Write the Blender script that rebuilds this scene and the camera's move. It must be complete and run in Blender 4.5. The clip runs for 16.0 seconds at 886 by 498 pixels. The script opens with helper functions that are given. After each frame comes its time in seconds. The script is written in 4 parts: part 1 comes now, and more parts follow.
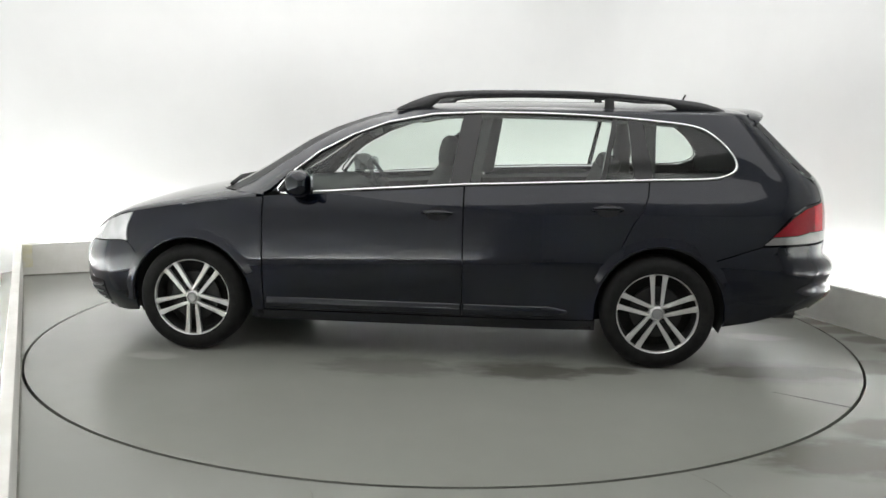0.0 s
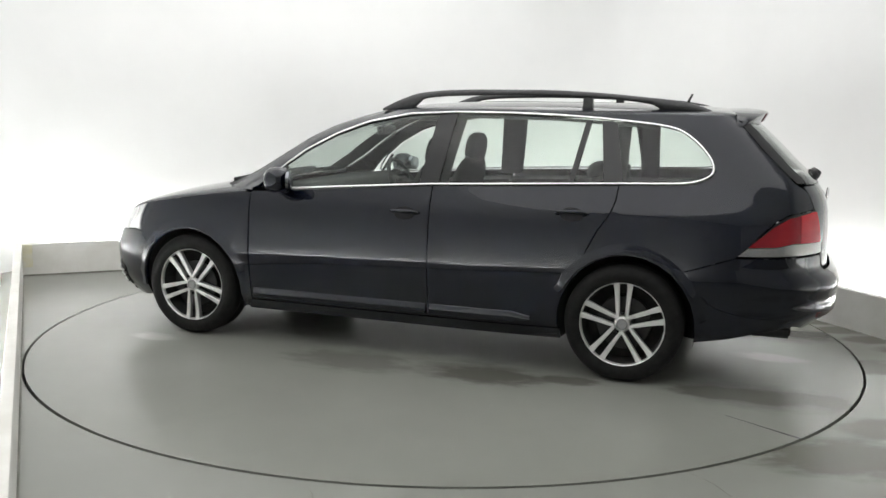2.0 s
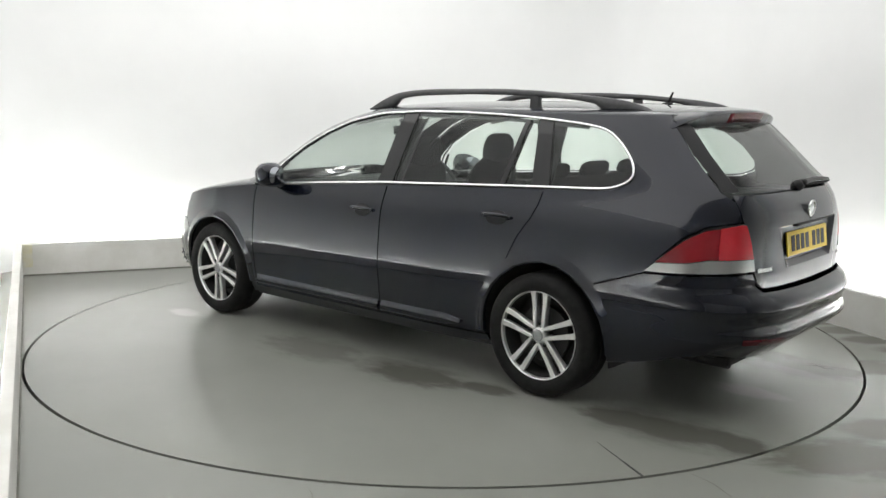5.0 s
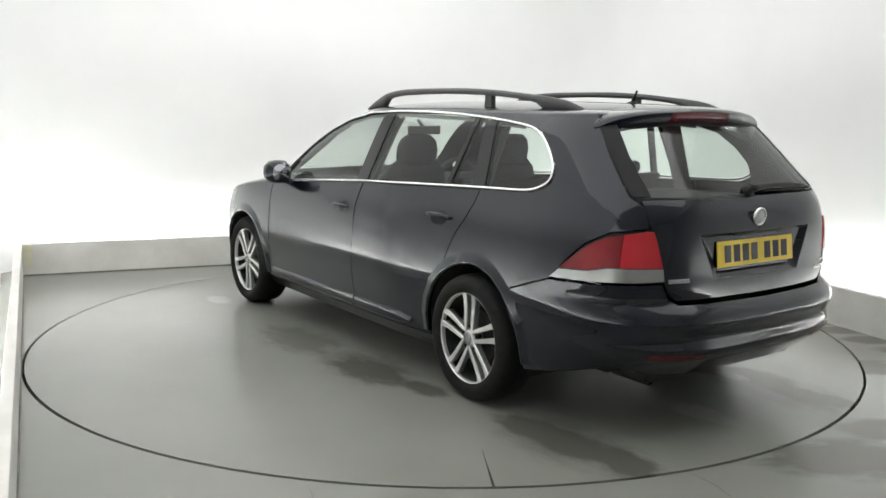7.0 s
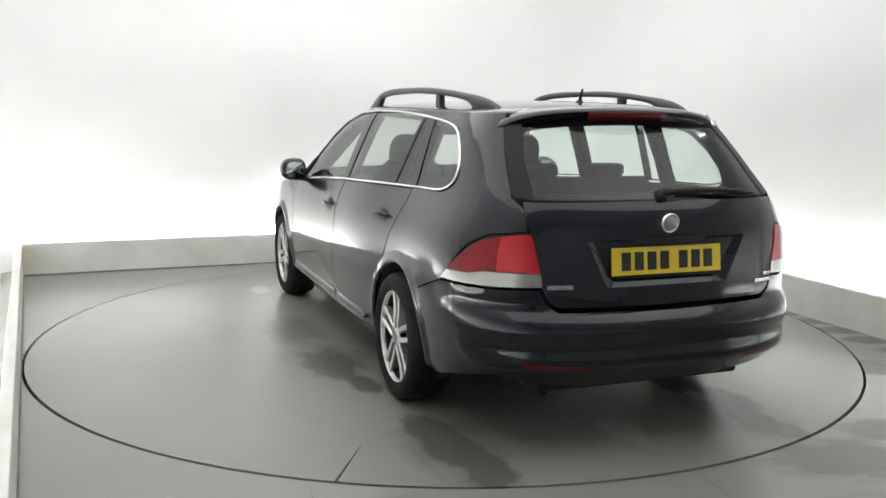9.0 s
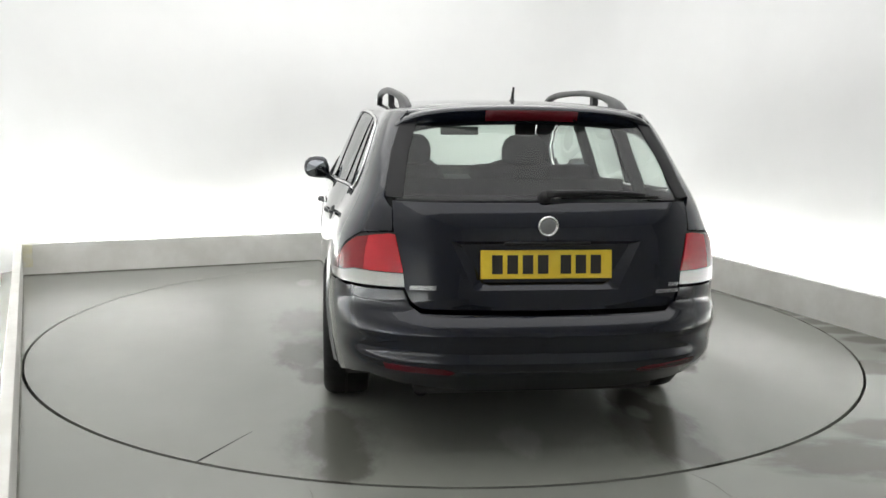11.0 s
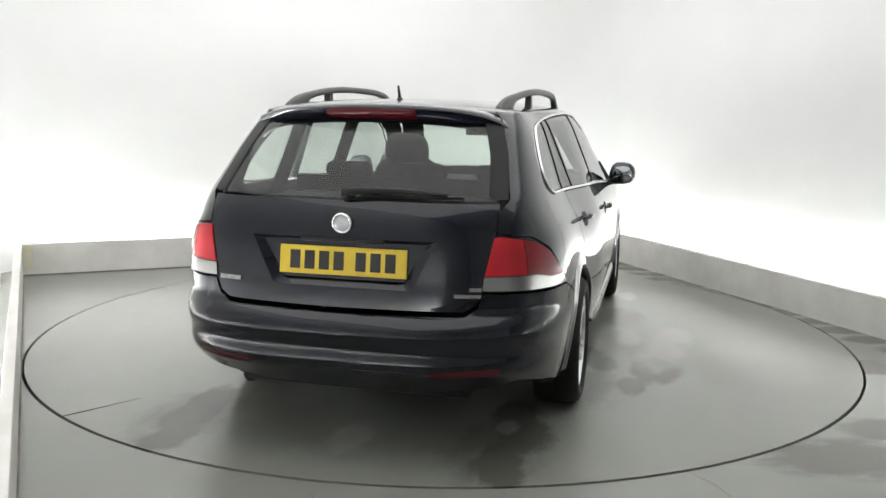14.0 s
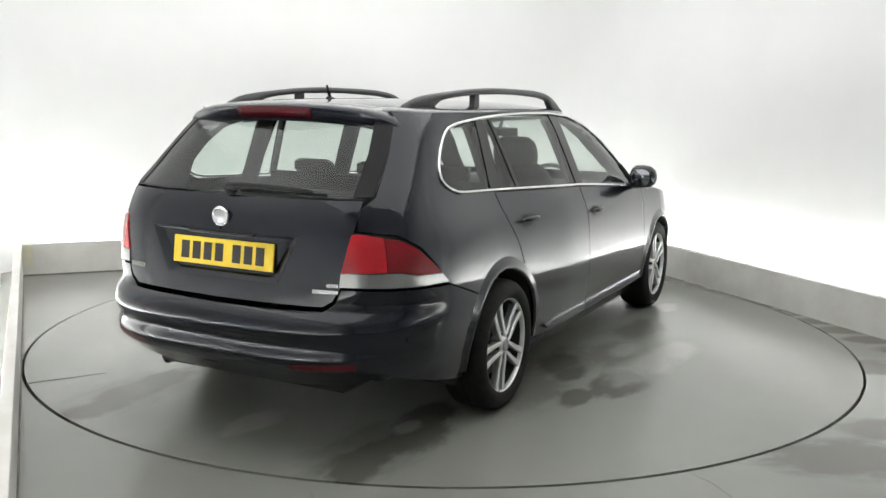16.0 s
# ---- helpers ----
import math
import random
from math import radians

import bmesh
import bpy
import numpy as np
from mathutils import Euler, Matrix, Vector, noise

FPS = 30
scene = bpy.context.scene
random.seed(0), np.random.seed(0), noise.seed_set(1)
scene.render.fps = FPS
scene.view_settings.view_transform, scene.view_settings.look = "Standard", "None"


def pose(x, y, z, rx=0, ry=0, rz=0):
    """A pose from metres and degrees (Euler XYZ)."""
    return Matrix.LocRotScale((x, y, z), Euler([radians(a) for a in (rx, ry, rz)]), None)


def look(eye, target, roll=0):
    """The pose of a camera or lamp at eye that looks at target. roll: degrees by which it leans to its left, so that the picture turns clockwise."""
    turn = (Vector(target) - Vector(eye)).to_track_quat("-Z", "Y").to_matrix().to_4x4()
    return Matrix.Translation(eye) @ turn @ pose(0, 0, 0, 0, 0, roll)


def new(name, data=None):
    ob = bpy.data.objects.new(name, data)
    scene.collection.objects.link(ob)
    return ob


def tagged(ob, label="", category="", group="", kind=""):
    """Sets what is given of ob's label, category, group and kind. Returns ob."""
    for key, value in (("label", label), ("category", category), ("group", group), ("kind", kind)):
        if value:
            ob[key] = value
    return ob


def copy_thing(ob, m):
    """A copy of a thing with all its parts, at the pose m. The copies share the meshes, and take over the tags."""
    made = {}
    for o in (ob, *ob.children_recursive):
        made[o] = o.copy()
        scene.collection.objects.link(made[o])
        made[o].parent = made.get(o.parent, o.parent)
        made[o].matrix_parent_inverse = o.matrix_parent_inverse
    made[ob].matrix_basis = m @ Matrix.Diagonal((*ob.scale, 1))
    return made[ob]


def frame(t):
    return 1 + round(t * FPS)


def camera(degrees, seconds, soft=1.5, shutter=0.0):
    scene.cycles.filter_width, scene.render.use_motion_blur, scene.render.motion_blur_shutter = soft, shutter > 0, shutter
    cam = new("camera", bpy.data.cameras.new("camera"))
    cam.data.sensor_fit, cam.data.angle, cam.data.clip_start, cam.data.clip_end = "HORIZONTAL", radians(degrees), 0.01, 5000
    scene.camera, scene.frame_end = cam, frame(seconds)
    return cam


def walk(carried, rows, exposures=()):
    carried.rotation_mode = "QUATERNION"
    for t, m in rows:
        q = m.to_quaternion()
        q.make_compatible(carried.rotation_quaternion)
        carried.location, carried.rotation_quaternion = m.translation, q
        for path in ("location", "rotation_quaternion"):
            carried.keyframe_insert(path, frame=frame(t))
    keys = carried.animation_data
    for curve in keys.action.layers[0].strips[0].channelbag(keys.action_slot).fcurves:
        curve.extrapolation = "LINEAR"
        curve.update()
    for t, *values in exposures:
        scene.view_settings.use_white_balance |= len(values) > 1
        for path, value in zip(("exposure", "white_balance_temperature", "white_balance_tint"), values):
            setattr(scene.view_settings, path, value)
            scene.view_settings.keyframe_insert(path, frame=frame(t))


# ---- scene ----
SECONDS = 16.0
cam = camera(52.42, SECONDS, soft=1.5)
EYE = (0.0, -5.588, 1.396)
GAZE = (EYE[0] - 0.0023, EYE[1] + 0.9876, EYE[2] - 0.1569)
walk(cam, [(0.0, look(EYE, GAZE, 0.86)), (SECONDS, look(EYE, GAZE, 0.86))])

# ---- light ----
ROOM = radians(22.5)                 # the room stands turned to the line of sight
U0, U1, V0, V1 = -2.55, 2.49, -7.6, 2.67   # kerb faces, in the room's own axes
GAP = 0.34                           # light trough behind the kerb
HIGH = 3.3
LEAN = 0.038                         # the left side leans inward towards the camera
ROOM_M = Matrix.Rotation(ROOM, 4, "Z")

world = bpy.data.worlds.new("world")
scene.world = world
world.use_nodes = True
world.node_tree.nodes["Background"].inputs[0].default_value = (0.9, 0.95, 1.0, 1)
world.node_tree.nodes["Background"].inputs[1].default_value = 0.05


def overhead_fill(u, v, su, sv, watts):
    data = bpy.data.lights.new("overhead_fill_light", "AREA")
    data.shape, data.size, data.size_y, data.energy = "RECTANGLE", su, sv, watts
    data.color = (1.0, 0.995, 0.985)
    ob = new("overhead_fill_light", data)
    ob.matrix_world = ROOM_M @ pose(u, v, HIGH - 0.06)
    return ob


# added fill spread below the ceiling, an unseen source with no known panel
overhead_fill(-0.2, -0.5, 5.2, 6.6, 98)
scene.view_settings.exposure = 0.42


# ---- materials ----
def shader(name, colour, rough=0.5, metal=0.0, **more):
    """A principled material; colour variation, relief and wear are added by the callers."""
    m = bpy.data.materials.new(name)
    m.use_nodes = True
    b = m.node_tree.nodes["Principled BSDF"]
    b.inputs["Base Color"].default_value = (*colour, 1)
    b.inputs["Roughness"].default_value = rough
    b.inputs["Metallic"].default_value = metal
    for k, v in more.items():
        b.inputs[k.replace("_", " ")].default_value = v
    return m


def node(m, kind, **put):
    n = m.node_tree.nodes.new(kind)
    for k, v in put.items():
        if k in n.inputs:
            n.inputs[k].default_value = v
    return n


def wire(m, a, i, b, j):
    m.node_tree.links.new(a.outputs[i], b.inputs[j])


def bsdf(m):
    return m.node_tree.nodes["Principled BSDF"]


def mottled(m, one, two, scale, detail=6.0, lo=0.35, hi=0.65, target="Base Color", space="Object"):
    """Drives a colour by noise between one and two; returns the ramp for further mixing."""
    co = node(m, "ShaderNodeTexCoord")
    nz = node(m, "ShaderNodeTexNoise", Scale=scale, Detail=detail, Roughness=0.6)
    ramp = node(m, "ShaderNodeValToRGB")
    ramp.color_ramp.elements[0].position, ramp.color_ramp.elements[1].position = lo, hi
    ramp.color_ramp.elements[0].color, ramp.color_ramp.elements[1].color = (*one, 1), (*two, 1)
    wire(m, co, space, nz, "Vector")
    wire(m, nz, "Fac", ramp, "Fac")
    if target:
        wire(m, ramp, "Color", bsdf(m), target)
    return ramp


def relief(m, scale, strength, distance=0.002, detail=4.0):
    co = node(m, "ShaderNodeTexCoord")
    nz = node(m, "ShaderNodeTexNoise", Scale=scale, Detail=detail)
    bump = node(m, "ShaderNodeBump", Strength=strength, Distance=distance)
    wire(m, co, "Object", nz, "Vector")
    wire(m, nz, "Fac", bump, "Height")
    wire(m, bump, "Normal", bsdf(m), "Normal")


def mixed(m, a, b, fac, mode="MIX"):
    """Mixes two colour sockets (node, output) by a float socket; returns the node."""
    n = node(m, "ShaderNodeMix")
    n.data_type, n.blend_type = "RGBA", mode
    m.node_tree.links.new(fac, n.inputs[0])
    m.node_tree.links.new(a, n.inputs[6])
    m.node_tree.links.new(b, n.inputs[7])
    return n


def floor_paint(name, seed, base, dark, wet, dark_spots=(), pale_wear_glare_spots=(), dirt_spots=()):
    """Worn grey floor paint: broad tone shifts, soft scuffs, damp darker patches, pale wear and painted glare, and fine
    grit.
    """
    m = shader(name, base, 0.5, Specular_IOR_Level=0.5)
    co = node(m, "ShaderNodeTexCoord")
    shift = node(m, "ShaderNodeMapping")
    shift.inputs["Location"].default_value = (seed, seed * 0.37, 0)
    wire(m, co, "Object", shift, "Vector")
    tones = []
    for scale, detail, lo, hi in ((0.6, 2, 0.15, 0.85), (1.6, 3, 0.10, 0.92), (38, 3, 0.45, 0.75)):
        nz = node(m, "ShaderNodeTexNoise", Scale=scale, Detail=detail, Roughness=0.62)
        ramp = node(m, "ShaderNodeMapRange", **{"From Min": lo, "From Max": hi})
        ramp.interpolation_type = "LINEAR"
        wire(m, shift, "Vector", nz, "Vector")
        wire(m, nz, "Fac", ramp, "Value")
        tones.append(ramp)
    a = node(m, "ShaderNodeRGB")
    a.outputs[0].default_value = (*base, 1)
    b = node(m, "ShaderNodeRGB")
    b.outputs[0].default_value = (*dark, 1)
    c = node(m, "ShaderNodeRGB")
    c.outputs[0].default_value = (*wet, 1)
    one = mixed(m, a.outputs[0], b.outputs[0], tones[0].outputs[0])
    half = node(m, "ShaderNodeMath")
    half.operation = "MULTIPLY"
    half.inputs[1].default_value = 0.16
    wire(m, tones[1], 0, half, 0)
    two = mixed(m, one.outputs[2], c.outputs[0], half.outputs[0])
    grit = node(m, "ShaderNodeTexNoise", Scale=8.0, Detail=5.0, Roughness=0.62)
    drawn = node(m, "ShaderNodeMapping")
    drawn.inputs["Scale"].default_value = (0.62, 1.25, 1)
    wire(m, co, "Object", drawn, "Vector")
    wire(m, drawn, "Vector", grit, "Vector")
    # pale tint for worn patches and for wet glare put into the colour
    pale = node(m, "ShaderNodeRGB")
    pale.outputs[0].default_value = (0.50, 0.50, 0.47, 1)
    for spots, tint, strength, lo, hi in ((dirt_spots, c, 0.55, 0.62, 1.22), (dark_spots, c, 0.90, 0.68, 1.08), (pale_wear_glare_spots, pale, 0.30, 0.66, 1.2)):
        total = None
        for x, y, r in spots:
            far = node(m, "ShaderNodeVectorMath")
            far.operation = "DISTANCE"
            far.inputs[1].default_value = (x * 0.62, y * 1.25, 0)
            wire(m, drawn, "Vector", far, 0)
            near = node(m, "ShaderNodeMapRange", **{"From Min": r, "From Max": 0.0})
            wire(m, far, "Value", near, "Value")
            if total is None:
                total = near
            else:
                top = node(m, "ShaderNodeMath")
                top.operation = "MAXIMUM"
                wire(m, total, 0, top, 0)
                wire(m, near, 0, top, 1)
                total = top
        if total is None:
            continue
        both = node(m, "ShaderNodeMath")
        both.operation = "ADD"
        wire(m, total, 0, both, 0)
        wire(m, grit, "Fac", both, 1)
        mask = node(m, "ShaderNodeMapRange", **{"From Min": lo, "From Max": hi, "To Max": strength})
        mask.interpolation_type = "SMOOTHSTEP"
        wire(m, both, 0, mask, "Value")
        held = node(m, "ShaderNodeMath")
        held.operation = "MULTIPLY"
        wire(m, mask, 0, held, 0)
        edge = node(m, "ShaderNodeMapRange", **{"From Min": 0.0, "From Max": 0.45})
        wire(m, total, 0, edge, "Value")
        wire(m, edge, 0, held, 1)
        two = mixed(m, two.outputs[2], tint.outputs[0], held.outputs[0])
    wire(m, two, 2, bsdf(m), "Base Color")
    rough = node(m, "ShaderNodeMapRange", **{"To Min": 0.28, "To Max": 0.21})
    wire(m, tones[1], 0, rough, "Value")
    wire(m, rough, 0, bsdf(m), "Roughness")
    bump = node(m, "ShaderNodeBump", Strength=0.03, Distance=0.001)
    wire(m, tones[2], 0, bump, "Height")
    wire(m, bump, "Normal", bsdf(m), "Normal")
    return m


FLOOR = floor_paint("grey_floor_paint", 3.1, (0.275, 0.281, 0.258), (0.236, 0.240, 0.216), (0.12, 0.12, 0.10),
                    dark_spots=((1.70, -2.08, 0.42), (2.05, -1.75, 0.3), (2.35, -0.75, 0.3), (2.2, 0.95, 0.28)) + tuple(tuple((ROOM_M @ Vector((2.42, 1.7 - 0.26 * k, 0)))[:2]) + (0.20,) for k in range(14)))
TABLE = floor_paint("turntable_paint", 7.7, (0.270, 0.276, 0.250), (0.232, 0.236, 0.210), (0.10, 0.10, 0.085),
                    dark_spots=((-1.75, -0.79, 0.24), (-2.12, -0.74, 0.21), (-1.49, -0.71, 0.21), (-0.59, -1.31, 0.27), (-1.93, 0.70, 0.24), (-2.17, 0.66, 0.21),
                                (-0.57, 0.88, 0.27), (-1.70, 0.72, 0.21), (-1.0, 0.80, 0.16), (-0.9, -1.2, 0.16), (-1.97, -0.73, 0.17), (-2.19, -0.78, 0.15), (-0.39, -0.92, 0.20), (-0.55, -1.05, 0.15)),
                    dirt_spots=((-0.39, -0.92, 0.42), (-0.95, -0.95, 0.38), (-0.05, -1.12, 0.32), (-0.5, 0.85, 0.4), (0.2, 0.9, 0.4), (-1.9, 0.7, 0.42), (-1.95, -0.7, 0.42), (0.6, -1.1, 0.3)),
                    pale_wear_glare_spots=((0.08, -1.16, 0.17), (-0.12, -1.38, 0.26), (-0.42, -1.32, 0.22), (0.20, -1.42, 0.25), (1.52, 0.90, 0.15), (1.34, -1.09, 0.15), (-1.97, -0.08, 0.18), (-1.67, -0.70, 0.10)))
WALL = shader("white_wall_paint", (0.80, 0.805, 0.80), 0.85)
mottled(WALL, (0.785, 0.79, 0.785), (0.815, 0.82, 0.815), 1.1)
CEIL = shader("white_ceiling", (0.8, 0.8, 0.79), 0.9)
KERB = shader("kerb_paint", (0.70, 0.69, 0.65), 0.55)
mottled(KERB, (0.66, 0.65, 0.61), (0.77, 0.765, 0.735), 3.5, 8)
relief(KERB, 30, 0.15)
GLUE = shader("yellowed_glue", (0.66, 0.62, 0.36), 0.6)
mottled(GLUE, (0.70, 0.69, 0.62), (0.66, 0.62, 0.42), 14)
SEAL = shader("dirty_sealant", (0.13, 0.13, 0.105), 0.8)
mottled(SEAL, (0.09, 0.09, 0.07), (0.22, 0.22, 0.19), 6)
GROOVE = shader("groove_black", (0.018, 0.018, 0.016), 0.8)
TUBE = shader("tube_glow", (1, 1, 1), 0.5)
bsdf(TUBE).inputs["Emission Color"].default_value = (0.985, 1.0, 0.985, 1)
bsdf(TUBE).inputs["Emission Strength"].default_value = 40.0
FIXTURE = shader("fixture_white", (0.75, 0.75, 0.74), 0.4)

PAINT = shader("slate_blue_metallic_paint", (0.004, 0.005, 0.009), 0.36, 0.5, Coat_Weight=1.0, Coat_Roughness=0.012, Coat_IOR=1.47, Specular_IOR_Level=0.08)
flake = node(PAINT, "ShaderNodeTexVoronoi", Scale=2600.0)
flake_co = node(PAINT, "ShaderNodeTexCoord")
flake_ramp = node(PAINT, "ShaderNodeValToRGB")
flake_ramp.color_ramp.elements[0].color = (0.0006, 0.0013, 0.0044, 1)
flake_ramp.color_ramp.elements[1].color = (0.0026, 0.0050, 0.0140, 1)
wire(PAINT, flake_co, "Object", flake, "Vector")
wire(PAINT, flake, "Color", flake_ramp, "Fac")
wire(PAINT, flake_ramp, "Color", bsdf(PAINT), "Base Color")
PLASTIC = shader("black_plastic", (0.010, 0.010, 0.011), 0.5, Specular_IOR_Level=0.3)
mottled(PLASTIC, (0.007, 0.007, 0.008), (0.013, 0.013, 0.014), 60)
relief(PLASTIC, 700, 0.15, 0.0005)
GLOSSBLACK = shader("gloss_black", (0.01, 0.01, 0.011), 0.12)
UNDER = shader("underbody_black", (0.010, 0.010, 0.010), 0.85)
mottled(UNDER, (0.008, 0.008, 0.008), (0.018, 0.017, 0.016), 20)
RUBBER = shader("tyre_rubber", (0.009, 0.009, 0.009), 0.75, Specular_IOR_Level=0.25)
mottled(RUBBER, (0.004, 0.004, 0.004), (0.009, 0.0088, 0.0085), 25)
relief(RUBBER, 220, 0.2, 0.001)
ALLOY = shader("machined_alloy", (0.70, 0.70, 0.70), 0.36, 0.8)
mottled(ALLOY, (0.66, 0.66, 0.66), (0.76, 0.76, 0.75), 30)
STEEL = shader("brake_steel", (0.05, 0.05, 0.05), 0.5, 1.0)
CHROME = shader("bright_chrome_trim", (0.82, 0.82, 0.82), 0.14, 1.0)
SATIN = shader("dark_satin_rail", (0.050, 0.050, 0.052), 0.38, 0.6)
mottled(SATIN, (0.045, 0.045, 0.047), (0.060, 0.060, 0.062), 40)


def glass(name, tint, rough=0.0):
    """Thin sheet of tinted glass: straight-through tint with a mirror coat."""
    m = bpy.data.materials.new(name)
    m.use_nodes = True
    t = m.node_tree
    t.nodes.remove(t.nodes["Principled BSDF"])
    clear = t.nodes.new("ShaderNodeBsdfTransparent")
    clear.inputs[0].default_value = (*tint, 1)
    gloss = t.nodes.new("ShaderNodeBsdfGlossy")
    gloss.inputs["Roughness"].default_value = rough
    mix = t.nodes.new("ShaderNodeMixShader")
    face = t.nodes.new("ShaderNodeLayerWeight")
    face.inputs["Blend"].default_value = 0.5
    power = t.nodes.new("ShaderNodeMath")
    power.operation = "POWER"
    power.inputs[1].default_value = 4.0
    scale = t.nodes.new("ShaderNodeMapRange")
    scale.inputs["To Min"].default_value, scale.inputs["To Max"].default_value = 0.048, 1.0
    t.links.new(face.outputs["Facing"], power.inputs[0])
    t.links.new(power.outputs[0], scale.inputs["Value"])
    t.links.new(scale.outputs[0], mix.inputs[0])
    t.links.new(clear.outputs[0], mix.inputs[1])
    t.links.new(gloss.outputs[0], mix.inputs[2])
    t.links.new(mix.outputs[0], t.nodes["Material Output"].inputs[0])
    return m


BORDER = shader("printed_black_edge", (0.006, 0.006, 0.007), 0.4, Specular_IOR_Level=0.2)
GLASS = glass("green_tinted_glass", (0.83, 0.885, 0.85))
REARGLASS = glass("rear_tinted_glass", (0.77, 0.84, 0.80))
REDLENS = shader("red_lamp_lens", (0.16, 0.006, 0.010), 0.1, 0.0, Specular_IOR_Level=0.4)
mottled(REDLENS, (0.15, 0.004, 0.009), (0.25, 0.008, 0.014), 4, 1)
DARKRED = shader("dark_red_lens", (0.075, 0.003, 0.007), 0.18, 0.0, Specular_IOR_Level=0.35)
BRIGHTRED = shader("bright_red_lens", (0.40, 0.012, 0.018), 0.12, 0.0, Coat_Weight=0.2)
mottled(BRIGHTRED, (0.34, 0.005, 0.012), (0.46, 0.010, 0.020), 5, 1)
CLEARLAMP = shader("silvered_lamp_lens", (0.50, 0.49, 0.47), 0.22, 0.7, Coat_Weight=1.0)
mottled(CLEARLAMP, (0.22, 0.218, 0.215), (0.30, 0.297, 0.29), 5, 1)
HEADLAMP = shader("silvered_headlamp", (0.72, 0.73, 0.74), 0.12, 0.6, Coat_Weight=1.0)
mottled(HEADLAMP, (0.62, 0.63, 0.64), (0.78, 0.79, 0.80), 9, 1)
PLATE = shader("yellow_plate", (0.62, 0.43, 0.028), 0.4)
mottled(PLATE, (0.67, 0.47, 0.024), (0.73, 0.53, 0.042), 12)
INK = shader("plate_black", (0.012, 0.010, 0.010), 0.5)
CLOTH = shader("dark_grey_cloth", (0.030, 0.031, 0.032), 0.95)
mottled(CLOTH, (0.020, 0.021, 0.022), (0.030, 0.031, 0.032), 12)
TRIM = shader("dark_cabin_plastic", (0.026, 0.027, 0.028), 0.7)
mottled(TRIM, (0.022, 0.023, 0.024), (0.034, 0.035, 0.036), 40)
LINER = shader("grey_headliner", (0.12, 0.125, 0.122), 0.95)
mottled(LINER, (0.10, 0.105, 0.10), (0.135, 0.14, 0.135), 50)
MIRROR = shader("mirror_glass", (0.24, 0.25, 0.27), 0.02, 1.0)
BADGE_FIELD = shader("badge_grey", (0.34, 0.34, 0.35), 0.35, 0.8)
BADGE = shader("badge_metal", (0.72, 0.72, 0.72), 0.22, 1.0)


# ---- mesh helpers ----
def part(name, bm, material, parent=None, label="", smooth=True):
    """Links a bmesh as one mesh object under a thing or a part."""
    me = bpy.data.meshes.new(name)
    bmesh.ops.recalc_face_normals(bm, faces=bm.faces)
    bm.to_mesh(me)
    bm.free()
    if smooth:
        me.polygons.foreach_set("use_smooth", [True] * len(me.polygons))
    for m in material if isinstance(material, (list, tuple)) else (material,):
        me.materials.append(m)
    ob = new(name, me)
    if parent:
        ob.parent = parent
    if label:
        ob["label"] = label
    return ob


def crisp(bm, angle=35):
    """Marks edges sharper than the angle, so that smooth shading stops there."""
    bm.normal_update()
    lim = radians(angle)
    for e in bm.edges:
        if len(e.link_faces) == 2 and e.calc_face_angle(0) > lim:
            e.smooth = False
    return bm


def box(bm, x0, x1, y0, y1, z0, z1, bevel=0.0, seg=2):
    b = bmesh.new()
    bmesh.ops.create_cube(b, size=1)
    for v in b.verts:
        v.co = Vector(((x0 + x1) / 2 + v.co.x * (x1 - x0), (y0 + y1) / 2 + v.co.y * (y1 - y0), (z0 + z1) / 2 + v.co.z * (z1 - z0)))
    if bevel:
        bmesh.ops.bevel(b, geom=list(b.edges), offset=bevel, segments=seg, affect="EDGES", profile=0.5)
    me = bpy.data.meshes.new("tmp")
    b.to_mesh(me)
    b.free()
    bm.from_mesh(me)
    bpy.data.meshes.remove(me)
    return bm


def loft(bm, rings, closed=True, cap=True):
    """Skins a list of rings of points; closed: each ring is a loop."""
    rows = [[bm.verts.new(p) for p in r] for r in rings]
    n = len(rows[0])
    for a, b in zip(rows, rows[1:]):
        for i in range(n if closed else n - 1):
            j = (i + 1) % n
            bm.faces.new((a[i], a[j], b[j], b[i]))
    if cap and closed:
        bm.faces.new(rows[0])
        bm.faces.new(rows[-1])
    return rows


def sweep(bm, points, radius, n=8, flat=1.0):
    """A round bar along points; flat squeezes it upright."""
    pts = [Vector(p) for p in points]
    rings = []
    for i, p in enumerate(pts):
        d = (pts[min(i + 1, len(pts) - 1)] - pts[max(i - 1, 0)]).normalized()
        side = d.cross(Vector((0, 0, 1)))
        side = side.normalized() if side.length > 1e-4 else Vector((1, 0, 0))
        up = side.cross(d).normalized()
        r = radius[i] if isinstance(radius, (list, tuple)) else radius
        rings.append([p + side * (r * math.cos(2 * math.pi * k / n)) + up * (r * flat * math.sin(2 * math.pi * k / n)) for k in range(n)])
    loft(bm, rings)
    return bm


def lathe(bm, profile, n, axis="y", centre=(0, 0, 0), cap=False):
    """Turns (radius, offset) pairs round the axis."""
    c = Vector(centre)
    rings = []
    for k in range(n):
        a = 2 * math.pi * k / n
        rings.append([c + (Vector((r * math.cos(a), o, r * math.sin(a))) if axis == "y" else Vector((r * math.cos(a), r * math.sin(a), o))) for r, o in profile])
    rows = [[bm.verts.new(p) for p in r] for r in rings]
    for k in range(n):
        a, b = rows[k], rows[(k + 1) % n]
        for i in range(len(profile) - 1):
            bm.faces.new((a[i], a[i + 1], b[i + 1], b[i]))
    return rows


